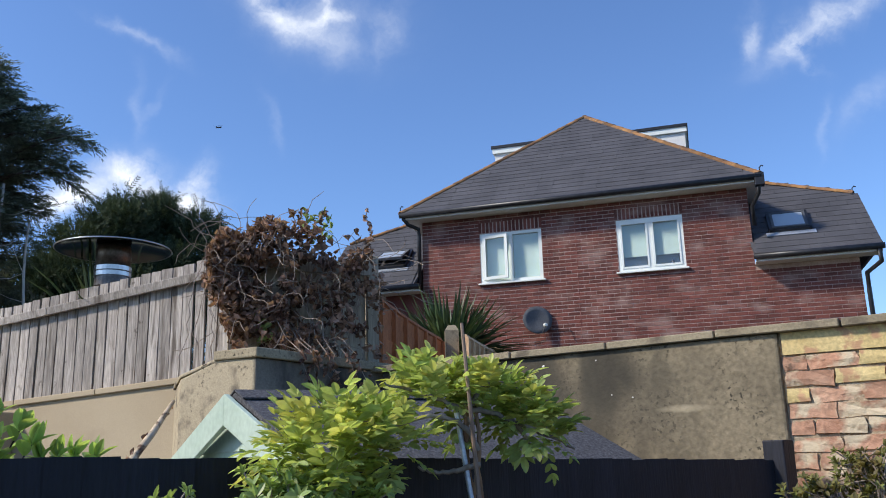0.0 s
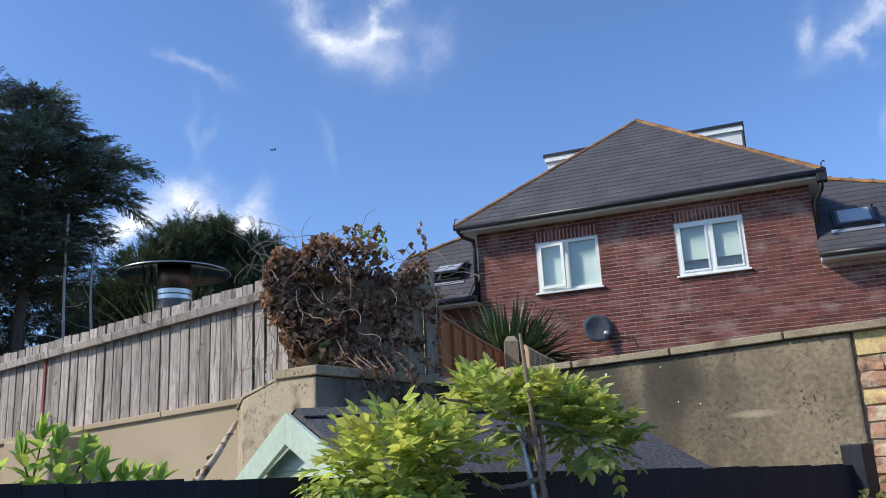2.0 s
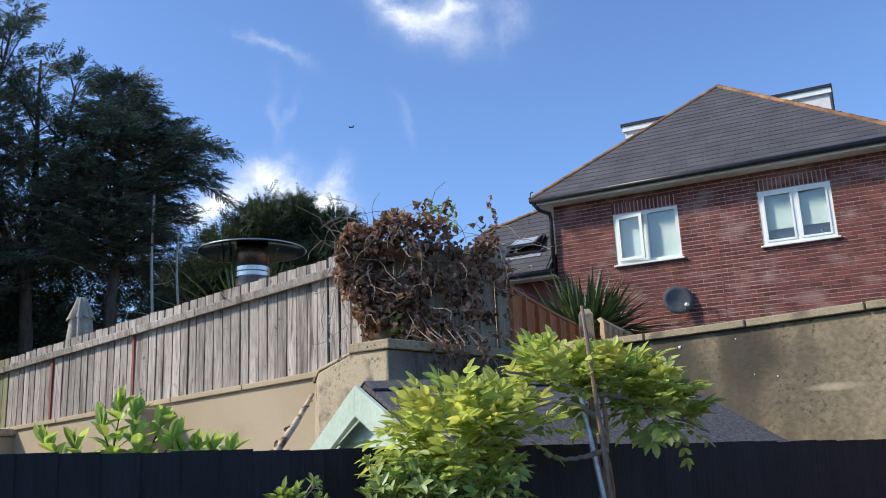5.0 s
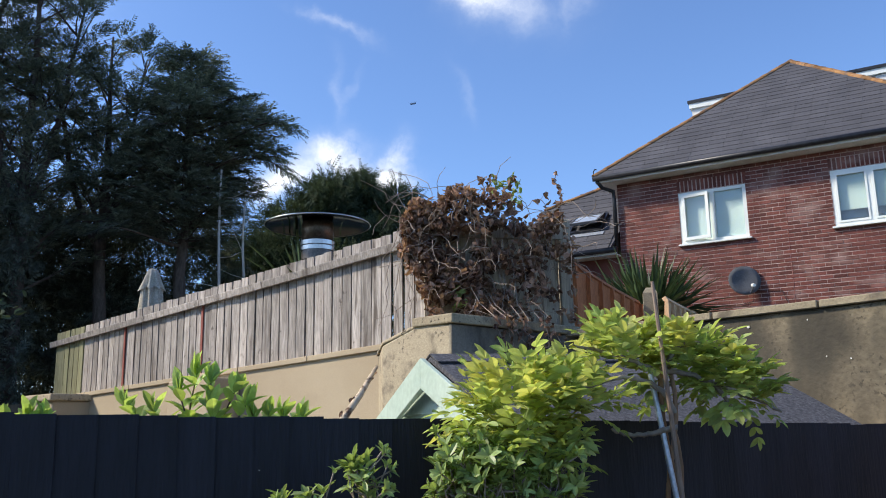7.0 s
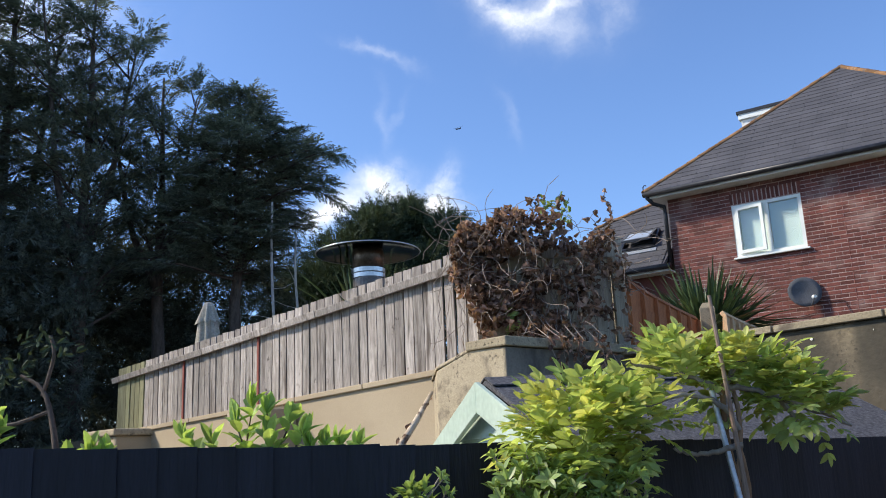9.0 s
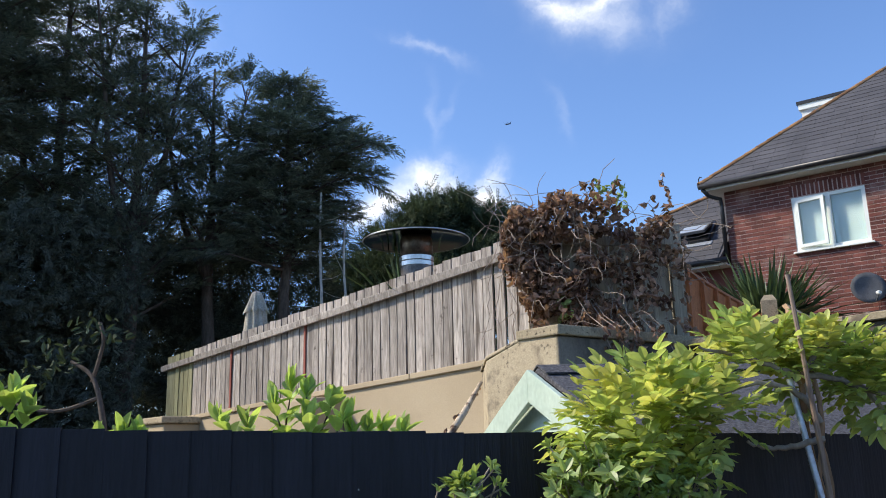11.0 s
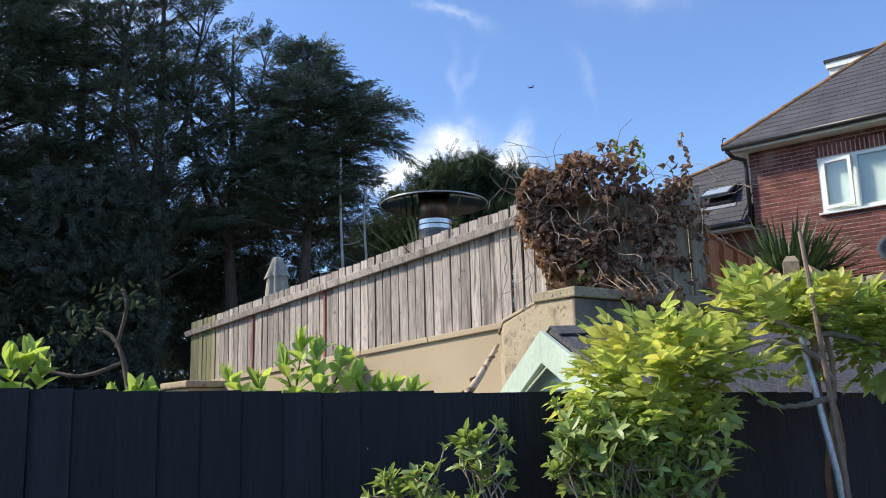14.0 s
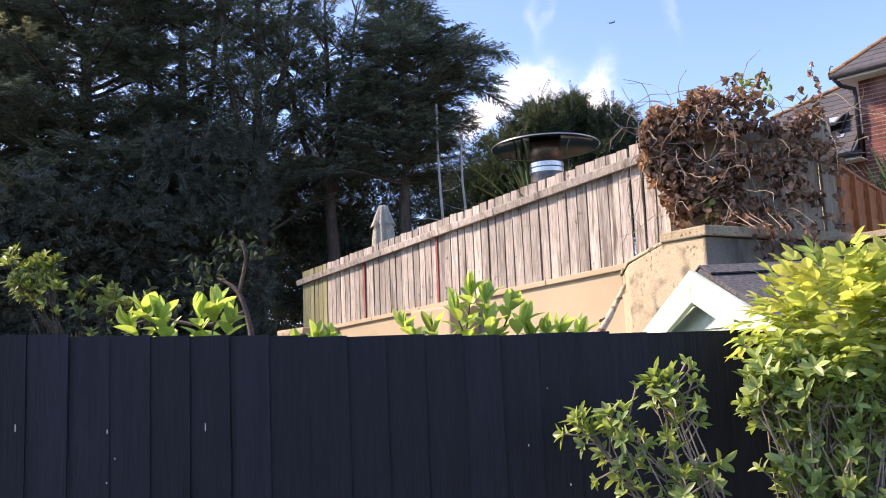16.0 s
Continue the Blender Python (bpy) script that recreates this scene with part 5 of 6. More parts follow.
def compound_leaf(m, base, way, length, leaflets, size):
    """A drooping stalk with paired leaflets."""
    side = way.cross(Vector((0, 0, 1)))
    side = side.normalized() if side.length > 1e-3 else Vector((1, 0, 0))
    p = base.copy()
    d = way.normalized()
    step = length / leaflets
    for k in range(leaflets):
        d = (d + Vector((0, 0, -0.06))).normalized()
        p = p + d * step
        up = side.cross(d)
        for s in (1, -1):
            m.round_leaf(p, (side * s + d * 0.75 + Vector((0, 0, rnd(-0.25, 0.25)))).normalized(), (up + rand_way() * 0.55).normalized(), size * rnd(0.75, 1.2), size * rnd(0.42, 0.56), 0.16, rnd(0.1, 0.9))
    m.round_leaf(p, d, side.cross(d), size * 1.15, size * 0.5, 0.16, 0.4)


def build_wisteria():
    w = thing("wisteria", (0.16, 2.62, 0), "bright green wisteria trained up a pole", "climber")
    m = Mesh()
    m.tube([(0.195, 2.54, 0.0), (0.170, 2.545, 1.48), (0.146, 2.55, 1.85), (0.128, 2.56, 2.12)], [0.009, 0.008, 0.007, 0.006], 8)
    part("wooden_pole", m, POLE_WOOD, w, "weathered grey wooden pole")
    m = Mesh()
    m.tube([(0.235, 2.545, 0.0), (0.155, 2.57, 1.48), (0.105, 2.60, 1.84)], 0.0085, 10)
    part("metal_pole", m, POLE_METAL, w, "galvanised metal pole")
    m = Mesh()
    for ph, r0, k0 in ((0.0, 0.016, 0.018), (2.6, 0.012, 0.027), (4.4, 0.008, 0.025)):
        pts = []
        for i in range(26):
            t = i / 25
            pts.append((0.205 - 0.06 * t + k0 * math.cos(ph + t * 17), 2.60 + 0.015 * t + k0 * math.sin(ph + t * 17), 1.86 * t))
        m.tube(pts, [r0 * (1 - 0.45 * i / 25) for i in range(26)], 8)
    part("trunk", m, VINE_BARK, w, "brown twisted stems", smooth=True)
    arms = [[(0.17, 2.60, 1.72), (0.12, 2.57, 1.80), (0.02, 2.54, 1.83), (-0.10, 2.48, 1.80), (-0.22, 2.42, 1.82)],
            [(0.16, 2.60, 1.80), (0.10, 2.60, 1.86), (0.0, 2.58, 1.90), (-0.12, 2.5, 1.93)],
            [(0.15, 2.61, 1.85), (0.22, 2.64, 1.84), (0.32, 2.68, 1.80), (0.42, 2.72, 1.76), (0.50, 2.74, 1.72)],
            [(0.15, 2.61, 1.86), (0.2, 2.66, 1.93), (0.30, 2.7, 1.93), (0.4, 2.72, 1.88)],
            [(0.17, 2.59, 1.68), (0.10, 2.57, 1.662), (0.03, 2.56, 1.66), (-0.02, 2.55, 1.675)],
            [(0.30, 2.69, 1.81), (0.325, 2.68, 1.77), (0.34, 2.68, 1.72)]]
    for a in arms:
        m = Mesh()
        path = smooth_path(a, 5)
        path = [q + rand_way() * 0.0035 for q in path]
        m.tube(path, [0.0098 - 0.006 * i / len(path) for i in range(len(path))], 7, False)
        part("branch", m, PALE_BARK, w, "grey bare branch", smooth=True)
    green, yellow = Mesh(), Mesh()

    def clump(centre, radii, n, out=0.6, yellow_share=0.34):
        c = Vector(centre)
        for _ in range(n):
            v = rand_way(0.25)
            r = random.random() ** 0.4
            p = c + Vector((v.x * radii[0], v.y * radii[1], v.z * radii[2])) * r
            way = (Vector((v.x, v.y, v.z * 0.6)) + rand_way() * 0.55 + Vector((0, 0, 0.5))).normalized()
            # the paler yellow leaves are likelier in the upper part of a clump
            m = yellow if random.random() < yellow_share * (1.6 if v.z > 0.2 else 0.5) else green
            compound_leaf(m, p, way, rnd(0.07, 0.12), random.choice((3, 4, 4)), rnd(0.036, 0.056))
    clump((-0.275, 2.41, 1.72), (0.15, 0.13, 0.10), 125)
    clump((-0.12, 2.49, 1.75), (0.09, 0.1, 0.075), 44)
    clump((-0.28, 2.38, 1.60), (0.14, 0.10, 0.08), 50, 0.6, 0.12)
    clump((0.03, 2.68, 1.89), (0.10, 0.10, 0.06), 80, 0.6, 0.22)
    clump((0.21, 2.73, 1.865), (0.10, 0.10, 0.065), 84)
    clump((0.34, 2.75, 1.80), (0.08, 0.08, 0.06), 54, 0.6, 0.1)
    clump((0.40, 2.74, 1.75), (0.04, 0.03, 0.045), 12, 0.6, 0.1)
    tagged(part("leaves", green, WISTERIA, w), kind="stuff")
    part("young_leaves", yellow, WISTERIA_YELLOW, w, "yellow-green leaves, more of them towards the tops")


def smooth_path(pts, k):
    p = [Vector(q) for q in pts]
    out = []
    for i in range(len(p) - 1):
        a, b, c, d = p[max(i - 1, 0)], p[i], p[i + 1], p[min(i + 2, len(p) - 1)]
        for j in range(k):
            t = j / k
            out.append(0.5 * (2 * b + (c - a) * t + (2 * a - 5 * b + 4 * c - d) * t * t + (3 * b - a - 3 * c + d) * t ** 3))
    return out + [p[-1]]


build_wisteria()

# ---- shrubs ----


def rosette(m, at, way, n, size, spread=0.9, wide=0.40):
    """A whorl of leaves at a shoot's end."""
    side = way.orthogonal().normalized()
    other = way.cross(side)
    for k in range(n):
        w = 2 * math.pi * k / n + rnd(-0.3, 0.3)
        rise = rnd(0.1, 0.9) if k % 2 else rnd(0.6, 1.4)
        d = (side * math.cos(w) + other * math.sin(w)) * spread + way * rise
        m.round_leaf(at - way * rnd(0, size * 0.5), d, way - d * 0.3, size * rnd(0.7, 1.15), size * wide * rnd(0.85, 1.15), 0.2, rnd(0.1, 0.6))


def build_shrub(name, base, shoots, label, leaf, mat, size, per=8, group="", stem_mat=None, side_shoots=3, wide=0.40, spread=0.9):
    """Stems from the ground to given regions (centre, radii, count), each with whorls of leaves."""
    plant = thing(name, base, label, "shrub", group)
    st, lf = Mesh(), Mesh()
    b = Vector(base)
    for centre, radii, count in shoots:
        for _ in range(count):
            v = rand_way()
            tip = Vector(centre) + Vector((v.x * radii[0], v.y * radii[1], v.z * radii[2])) * random.random() ** 0.5
            fork = Vector((b.x, b.y, b.z + (tip.z - b.z) * rnd(0.55, 0.8))) + Vector((rnd(-0.03, 0.03), rnd(-0.03, 0.03), 0))
            knee = fork.lerp(tip, 0.55) + Vector((rnd(-0.04, 0.04), rnd(-0.03, 0.03), rnd(-0.05, 0.01)))
            path = smooth_path([fork, knee, tip], 6)
            st.tube(path, [0.0036 - 0.0025 * i / len(path) for i in range(len(path))], 5, False)
            way = (path[-1] - path[-3]).normalized()
            rosette(lf, tip, (way + rand_way() * 0.4 + Vector((0, 0, 0.3))).normalized(), per, size, spread, wide)
            for k in range(side_shoots):
                q = path[-2 - k % 4]
                w2 = (way + rand_way() * 1.1).normalized()
                e = q + w2 * rnd(0.03, 0.09)
                st.tube([q, e], 0.0022, 4, False)
                rosette(lf, e, w2, max(3, per - 2), size * rnd(0.6, 1.0), spread, wide)
    top = max(c[2] for c, _, _ in shoots)
    for k in range(3):
        w = k * 2.1
        st.tube(smooth_path([b + Vector((0.02 * math.cos(w), 0.02 * math.sin(w), 0)), b + Vector((0.04 * math.sin(w), 0.03, top * 0.4)), b + Vector((0.03 * math.cos(w), 0.02 * math.sin(w), top * 0.82))], 5), 0.005, 6, False)
    tagged(part("stem_mass", st, stem_mat or DEAD_STEM, plant), kind="stuff")
    part("leaves", lf, mat, plant)
    return plant


build_shrub("evergreen_shrub", (-0.52, 2.12, 0), [((-0.80, 2.04, 1.50), (0.08, 0.06, 0.05), 9), ((-0.66, 2.09, 1.56), (0.05, 0.05, 0.08), 8), ((-0.66, 2.08, 1.38), (0.14, 0.08, 0.09), 9)],
            "young shrub with whorls of small green leaves before the black fence", 0.04, SHRUB, 0.043)
build_shrub("evergreen_shrub", (-0.30, 2.24, 0), [((-0.40, 2.22, 1.58), (0.12, 0.08, 0.10), 36), ((-0.26, 2.28, 1.52), (0.17, 0.09, 0.14), 44), ((-0.32, 2.24, 1.34), (0.16, 0.09, 0.12), 34)],
            "leafy shrub with pale bare stems under the wisteria", 0.045, SHRUB, 0.047)


def build_fruit_bush(at, tips, label, size):
    """Stems that rise over the fence, each with large leaves set singly along its end and an upright tuft."""
    plant = thing("fruit_bush", at, label, "shrub", "broad-leaved bushes")
    st, lf = Mesh(), Mesh()
    b = Vector(at)
    for x, y, z in tips:
        tip = Vector((x, y, z))
        fork = Vector((b.x + rnd(-0.05, 0.05), b.y + rnd(-0.04, 0.04), z - rnd(0.22, 0.32)))
        path = smooth_path([b, b.lerp(fork, 0.6), fork, fork.lerp(tip, 0.55) + Vector((rnd(-0.03, 0.03), rnd(-0.02, 0.02), -0.01)), tip], 7)
        st.tube(path, [0.006 - 0.004 * i / len(path) for i in range(len(path))], 6, False)
        way = (path[-1] - path[-4]).normalized()
        for k in range(11):
            q = path[-1 - k]
            w = k * 2.4 + rnd(-0.4, 0.4)
            out = Vector((math.cos(w), math.sin(w), 0))
            d = (out * rnd(0.6, 1.0) + way * 0.5 + Vector((0, 0, rnd(0.1, 0.7)))).normalized()
            face = (Vector((0, 0, 1)) - out * 0.5 + rand_way() * 0.3).normalized()
            lf.round_leaf(q, d, face, size * rnd(0.7, 1.1), size * rnd(0.48, 0.62), 0.14, rnd(0.2, 0.9))
        for k in range(4):
            d = (way + Vector((0, 0, 0.7)) + rand_way() * 0.55).normalized()
            lf.round_leaf(tip, d, rand_way(0.3), size * rnd(0.7, 1.1), size * rnd(0.34, 0.5), 0.25, rnd(0.0, 0.4))
    tagged(part("stem_mass", st, BARK, plant), kind="stuff")
    part("leaves", lf, APPLE, plant)


build_fruit_bush((-1.30, 2.42, 0), [(-1.46, 2.28, 1.77), (-1.38, 2.30, 1.75), (-1.32, 2.33, 1.81), (-1.28, 2.36, 1.86), (-1.24, 2.38, 1.84), (-1.17, 2.40, 1.81), (-1.14, 2.42, 1.77), (-1.22, 2.36, 1.76)], "broad-leaved green bush rising over the black fence", 0.078)
build_fruit_bush((-1.05, 2.50, 0), [(-1.12, 2.45, 1.725), (-1.08, 2.47, 1.735), (-1.04, 2.49, 1.73), (-0.99, 2.52, 1.725)], "small broad-leaved green bush rising over the black fence", 0.072)
build_fruit_bush((-2.05, 2.05, 0), [(-2.20, 1.90, 1.81), (-2.15, 1.91, 1.84), (-2.11, 1.93, 1.82), (-1.99, 1.97, 1.83), (-1.95, 1.99, 1.84), (-1.91, 2.0, 1.80)], "bright pale-green bush with large leaves over the black fence", 0.088)
build_fruit_bush((-1.72, 2.15, 0), [(-1.74, 2.11, 1.72), (-1.69, 2.13, 1.73), (-1.65, 2.14, 1.72)], "low tips of a broad-leaved bush over the black fence", 0.075)
build_shrub("rusty_shrub", (1.62, 2.80, 0), [((1.52, 2.78, 1.63), (0.14, 0.13, 0.09), 50), ((1.27, 2.75, 1.55), (0.12, 0.10, 0.06), 26), ((1.50, 2.76, 1.48), (0.20, 0.14, 0.10), 26)], "shrub with small green and rust-brown leaves", 0.03, RUSTY_BUSH, 0.034, 7)
build_shrub("garden_shrub", (-4.85, 4.0, 0), [((-5.1, 3.85, 2.40), (0.45, 0.3, 0.22), 14), ((-4.65, 4.0, 2.18), (0.35, 0.3, 0.22), 8)], "loose light-green shrub in the far garden corner", 0.07, DIM_SHRUB, 0.085, 8, "", BARK, 3)

# ---- trees ----


def frond(m, base, way, length, flat, n=8):
    """A feathery flat spray of short scale-leaf twigs, drooping at the tip."""
    way = way.normalized()
    side = way.cross(flat)
    side = side.normalized() if side.length > 1e-3 else way.orthogonal().normalized()
    p, d = base.copy(), way.copy()
    v, f = m.v, m.f
    for k in range(n):
        d = (d + Vector((0, 0, -0.04))).normalized()
        p = p + d * (length / n)
        ln = length * (0.36 - 0.18 * k / n) * rnd(0.7, 1.3)
        wd = ln * 0.14
        nrm = side.cross(d)
        for s in (1, -1):
            t = (side * s + d * 1.35 + nrm * rnd(-0.5, 0.5)).normalized()
            a = (side * s * -t.dot(d) + d * 0.75 + nrm * rnd(-0.6, 0.6)).normalized() * wd
            i = len(v)
            q = p + t * ln * 0.45
            e = p + t * ln
            v.append((p.x, p.y, p.z))
            v.append((q.x + a.x, q.y + a.y, q.z + a.z))
            v.append((e.x, e.y, e.z - ln * 0.14))
            v.append((q.x - a.x, q.y - a.y, q.z - a.z))
            f.append((i, i + 1, i + 2, i + 3))


def bough(fo, start, way, length, rise, bare, size, lush):
    """One limb: its path, with side twigs that carry flat sprays. Returns the path."""
    d = Vector((way.x * math.cos(rise), way.y * math.cos(rise), math.sin(rise)))
    pts, p = [start], start.copy()
    for j in range(7):
        d = (d + rand_way() * 0.13 + Vector((0, 0, 0.05 if j < 4 else -0.10))).normalized()
        p = p + d * length / 7
        pts.append(p.copy())
    n = max(5, int(length / 0.085 * lush))
    for j in range(n):
        t = bare + (1 - bare) * (j + random.random()) / n
        x = min(t, 0.999) * 7
        i = int(x)
        q = pts[i].lerp(pts[i + 1], x - i)
        dd = (pts[i + 1] - pts[i]).normalized()
        sd = dd.cross(Vector((0, 0, 1))).normalized()
        s = 1 if j % 2 else -1
        out = (dd * rnd(0.5, 1.2) + sd * s * rnd(0.4, 1.1) + Vector((0, 0, rnd(-0.15, 0.55)))).normalized()
        twig = min(0.62, 0.16 + 0.30 * length * (1.05 - t) * rnd(0.6, 1.2))
        m = max(2, int(twig / 0.085))
        for k in range(m):
            e = q + out * twig * (k + 0.4) / m
            turn = out.cross(Vector((0, 0, 1))).normalized() * (0.8 if k % 2 else -0.8)
            frond(fo, e, (out + turn * rnd(0.4, 1.1) + Vector((0, 0, rnd(-0.2, 0.35)))).normalized(), rnd(*size), (Vector((0, 0, 1)) + rand_way() * 0.55).normalized())
        frond(fo, q + out * twig, out, size[1], (Vector((0, 0, 1)) + rand_way() * 0.4).normalized())
    return pts


def between(rows, z):
    """The reach at the height z in rows of (height, reach), topmost first."""
    for (z1, r1), (z0, r0) in zip(rows, rows[1:]):
        if z >= z0:
            return r0 + (r1 - r0) * min(1.0, (z - z0) / (z1 - z0))
    return rows[-1][1]


def conifer(at, label, near, far, count, rise=0.15, bare=0.2, trunk_r=0.13, size=(0.17, 0.30), lush=1.0, tier=0.0, stems=()):
    """near and far: reach of the crown by height, towards the house and away from it."""
    tree = thing("conifer_tree", at, label, "tree", "tall dark conifers")
    base = Vector(at)
    top_z = near[0][0]
    top = Vector((at[0] + rnd(-0.1, 0.1), at[1] + rnd(-0.1, 0.1), top_z))
    tk, fo = Mesh(), Mesh()
    axis = [base.lerp(top, t / 8) + Vector((0.06 * math.sin(t * 1.7 + at[0]), 0.06 * math.cos(t * 1.3), 0)) * (1 - t / 8) for t in range(9)]
    tk.tube(axis, [trunk_r * (1 - 0.88 * t / 8) for t in range(9)], 9)
    part("trunk", tk, BARK, tree, smooth=True)
    right = Vector((at[1], -at[0], 0)).normalized()
    ahead = Vector((-at[0], -at[1], 0)).normalized()
    leaders = [(base, top)]
    for side, fork, drop in stems:                      # further stems that leave the trunk and rise beside it
        foot = base.lerp(top, fork)
        tip = top + right * side + ahead * rnd(-0.4, 0.4) - Vector((0, 0, drop))
        leaders.append((foot - (tip - foot) * (fork / (1 - fork)), tip))
        sk = Mesh()
        sk.tube(smooth_path([foot, foot.lerp(tip, 0.3) + right * side * 0.18, foot.lerp(tip, 0.65) + right * side * 0.08, tip], 4), [trunk_r * 0.55 * (1 - 0.85 * k / 12) for k in range(13)], 7)
        part("stem", sk, BARK, tree, smooth=True)
    low = near[-1][0]
    for k in range(count):
        z = low + (top_z - low) * (k + random.random()) / count
        if tier:                                        # boughs gather in layers
            z = min(top_z, tier * round(z / tier) + rnd(-0.06, 0.06))
        w = k * 2.39996 + rnd(-0.4, 0.4)
        c = math.cos(w)
        way = (right * c + ahead * math.sin(w)).normalized()
        full = between(near, z) if c > 0 else between(far, z)
        side = 0.5 * (between(near, z) + between(far, z)) * 0.8
        ln = (full * abs(c) + side * (1 - abs(c))) * rnd(0.66, 1.06)
        up = rise + rnd(-0.10, 0.12) + 0.6 * max(0.0, (z - low) / (top_z - low) - 0.75)
        drop = math.sin(up) * ln * 0.8
        lo, hi = leaders[k % len(leaders)]
        share = max(0.05, min(0.985, (z - drop - lo.z) / (hi.z - lo.z)))
        start = lo.lerp(hi, share)
        if len(leaders) > 1:
            ln *= 0.8
        pts = bough(fo, start, way, max(0.22, ln), up, bare, size, lush)
        br = Mesh()
        br.tube(pts, [0.020 * ln * (1 - 0.85 * j / 7) + 0.004 for j in range(8)], 5, False)
        part("limb", br, BARK, tree)
    part("crown", fo, CONIFER, tree)
    return tree


def away(az, dist, z):
    """A place by its bearing to the left of +y."""
    return (-math.sin(radians(az)) * dist, math.cos(radians(az)) * dist, z)


random.seed(11)
conifer(away(28.9, 13.6, 2.0), "dark spreading conifer with layered drooping branches",
        [(7.75, 0.1), (7.4, 0.3), (7.1, 0.75), (6.85, 1.1), (6.6, 1.5), (6.45, 2.35), (6.28, 2.2), (6.0, 1.65), (5.6, 1.25), (5.2, 1.0), (4.6, 0.9)], [(7.75, 0.1), (7.2, 0.45), (6.7, 0.8), (6.0, 0.9), (5.2, 1.3), (4.6, 1.5)], 125, 0.03, 0.12, lush=1.25, tier=0.29)
conifer(away(33.8, 14.2, 2.0), "dark open-crowned conifer with upswept limbs and sky between them",
        [(8.2, 0.15), (8.0, 0.75), (7.6, 0.6), (7.1, 0.9), (6.5, 1.0), (5.4, 1.2)], [(8.2, 0.15), (7.9, 0.9), (7.3, 1.3), (6.6, 1.4), (5.4, 1.4)], 66, 0.7, 0.42, lush=0.95, stems=((0.55, 0.45, 0.3), (-0.9, 0.4, 0.5)))
conifer(away(38.6, 13.8, 2.0), "tall dark conifer with upswept limbs",
        [(9.4, 0.15), (9.0, 0.6), (8.4, 0.9), (7.8, 1.1), (6.8, 1.3), (4.4, 1.5)], [(9.4, 0.15), (9.0, 0.8), (8.0, 1.3), (6.8, 1.5), (4.4, 1.6)], 80, 0.6, 0.35, lush=0.9, stems=((0.7, 0.4, 0.7), (-0.8, 0.35, 0.2)))
conifer(away(43.5, 14.6, 1.5), "tall dark conifer with glimpses of sky",
        [(10.4, 0.2), (9.6, 0.9), (8.2, 1.4), (6.5, 1.7), (3.0, 1.8)], [(10.4, 0.2), (9.6, 1.0), (8.2, 1.5), (6.5, 1.9), (3.0, 2.0)], 105, 0.4, 0.22, 0.15, (0.2, 0.34), 0.95, stems=((0.8, 0.3, 0.8), (-0.9, 0.3, 0.4)))
conifer(away(49.5, 14.8, 1.0), "tall dense dark conifer",
        [(11.4, 0.3), (9.8, 1.4), (7.5, 2.1), (5.0, 2.5), (2.2, 2.5)], [(11.4, 0.3), (9.8, 1.4), (7.5, 2.1), (5.0, 2.5), (2.2, 2.5)], 132, 0.2, 0.1, 0.16, (0.2, 0.36), 1.1, 0.4)
conifer(away(56.5, 15.6, 1.0), "tall dense dark conifer",
        [(11.4, 0.3), (9.8, 1.5), (7.0, 2.3), (2.2, 2.5)], [(11.4, 0.3), (9.8, 1.5), (7.0, 2.3), (2.2, 2.5)], 110, 0.25, 0.1, 0.16, (0.24, 0.42), 0.9)


def slim_trunk(az, dist, z1, bend):
    t = thing("slim_trunk", away(az, dist, 2.0), "slender pale bare trunk under the conifers", "tree", "slender bare trunks")
    x, y, _ = away(az, dist, 0)
    m = Mesh()
    pts = [(x + bend * math.sin(k * 0.7), y, 2.0 + (z1 - 2.0) * k / 8) for k in range(9)]
    m.tube(pts, [0.028 - 0.0016 * k for k in range(9)], 8)
    part("trunk", m, POLE_BARK, t, smooth=True)
    for k in range(5):
        m = Mesh()
        p = Vector(pts[3 + k % 5])
        d = Vector((rnd(-1, 1), rnd(-0.5, 0.5), rnd(-0.1, 0.5))).normalized()
        m.tube([p, p + d * 0.25, p + d * 0.5 + Vector((0, 0, rnd(-0.1, 0.1)))], [0.006, 0.004, 0.002], 5, False)
        part("twig", m, POLE_BARK, t)


slim_trunk(26.6, 12.9, 5.65, 0.03)
slim_trunk(24.9, 13.2, 5.25, 0.06)


def leafy_tree(name, at, blobs, label, mat, size, per, trunk_z):
    """Trunk, limbs to each lobe, and leaves in uneven lobes."""
    tree = thing(name, at, label, "tree")
    base = Vector(at)
    m = Mesh()
    m.tube([base, base + Vector((0.05, 0, trunk_z * 0.5)), base + Vector((0, 0, trunk_z))], [0.14, 0.11, 0.07], 8)
    part("trunk", m, BARK, tree)
    lf = Mesh()
    for c, radii, n in blobs:
        c = Vector(c)
        br = Mesh()
        br.tube(smooth_path([base + Vector((0, 0, trunk_z * 0.7)), base.lerp(c, 0.6), c], 4), 0.03, 5, False)
        part("limb", br, BARK, tree)
        for _ in range(n):
            v = rand_way(0.15)
            r = (0.35 + 0.65 * random.random() ** 0.6) * (1 + 0.22 * noise.noise(v * 2.3 + c))
            p = c + Vector((v.x * radii[0], v.y * radii[1], v.z * radii[2])) * r
            d = (v + rand_way() * 0.5 + Vector((0, 0, 0.25))).normalized()
            for k in range(per):
                frond(lf, p + rand_way() * 0.12, (d + rand_way() * 0.6 + Vector((0, 0, 0.2))).normalized(), size * rnd(0.7, 1.2), rand_way(0.6), 6)
    part("crown", lf, mat, tree)


def lobe(az, el, dist, r):
    x, y, _ = away(az, dist * math.cos(radians(el)), 0)
    return (x, y, 1.40 + dist * math.sin(radians(el)) - r)


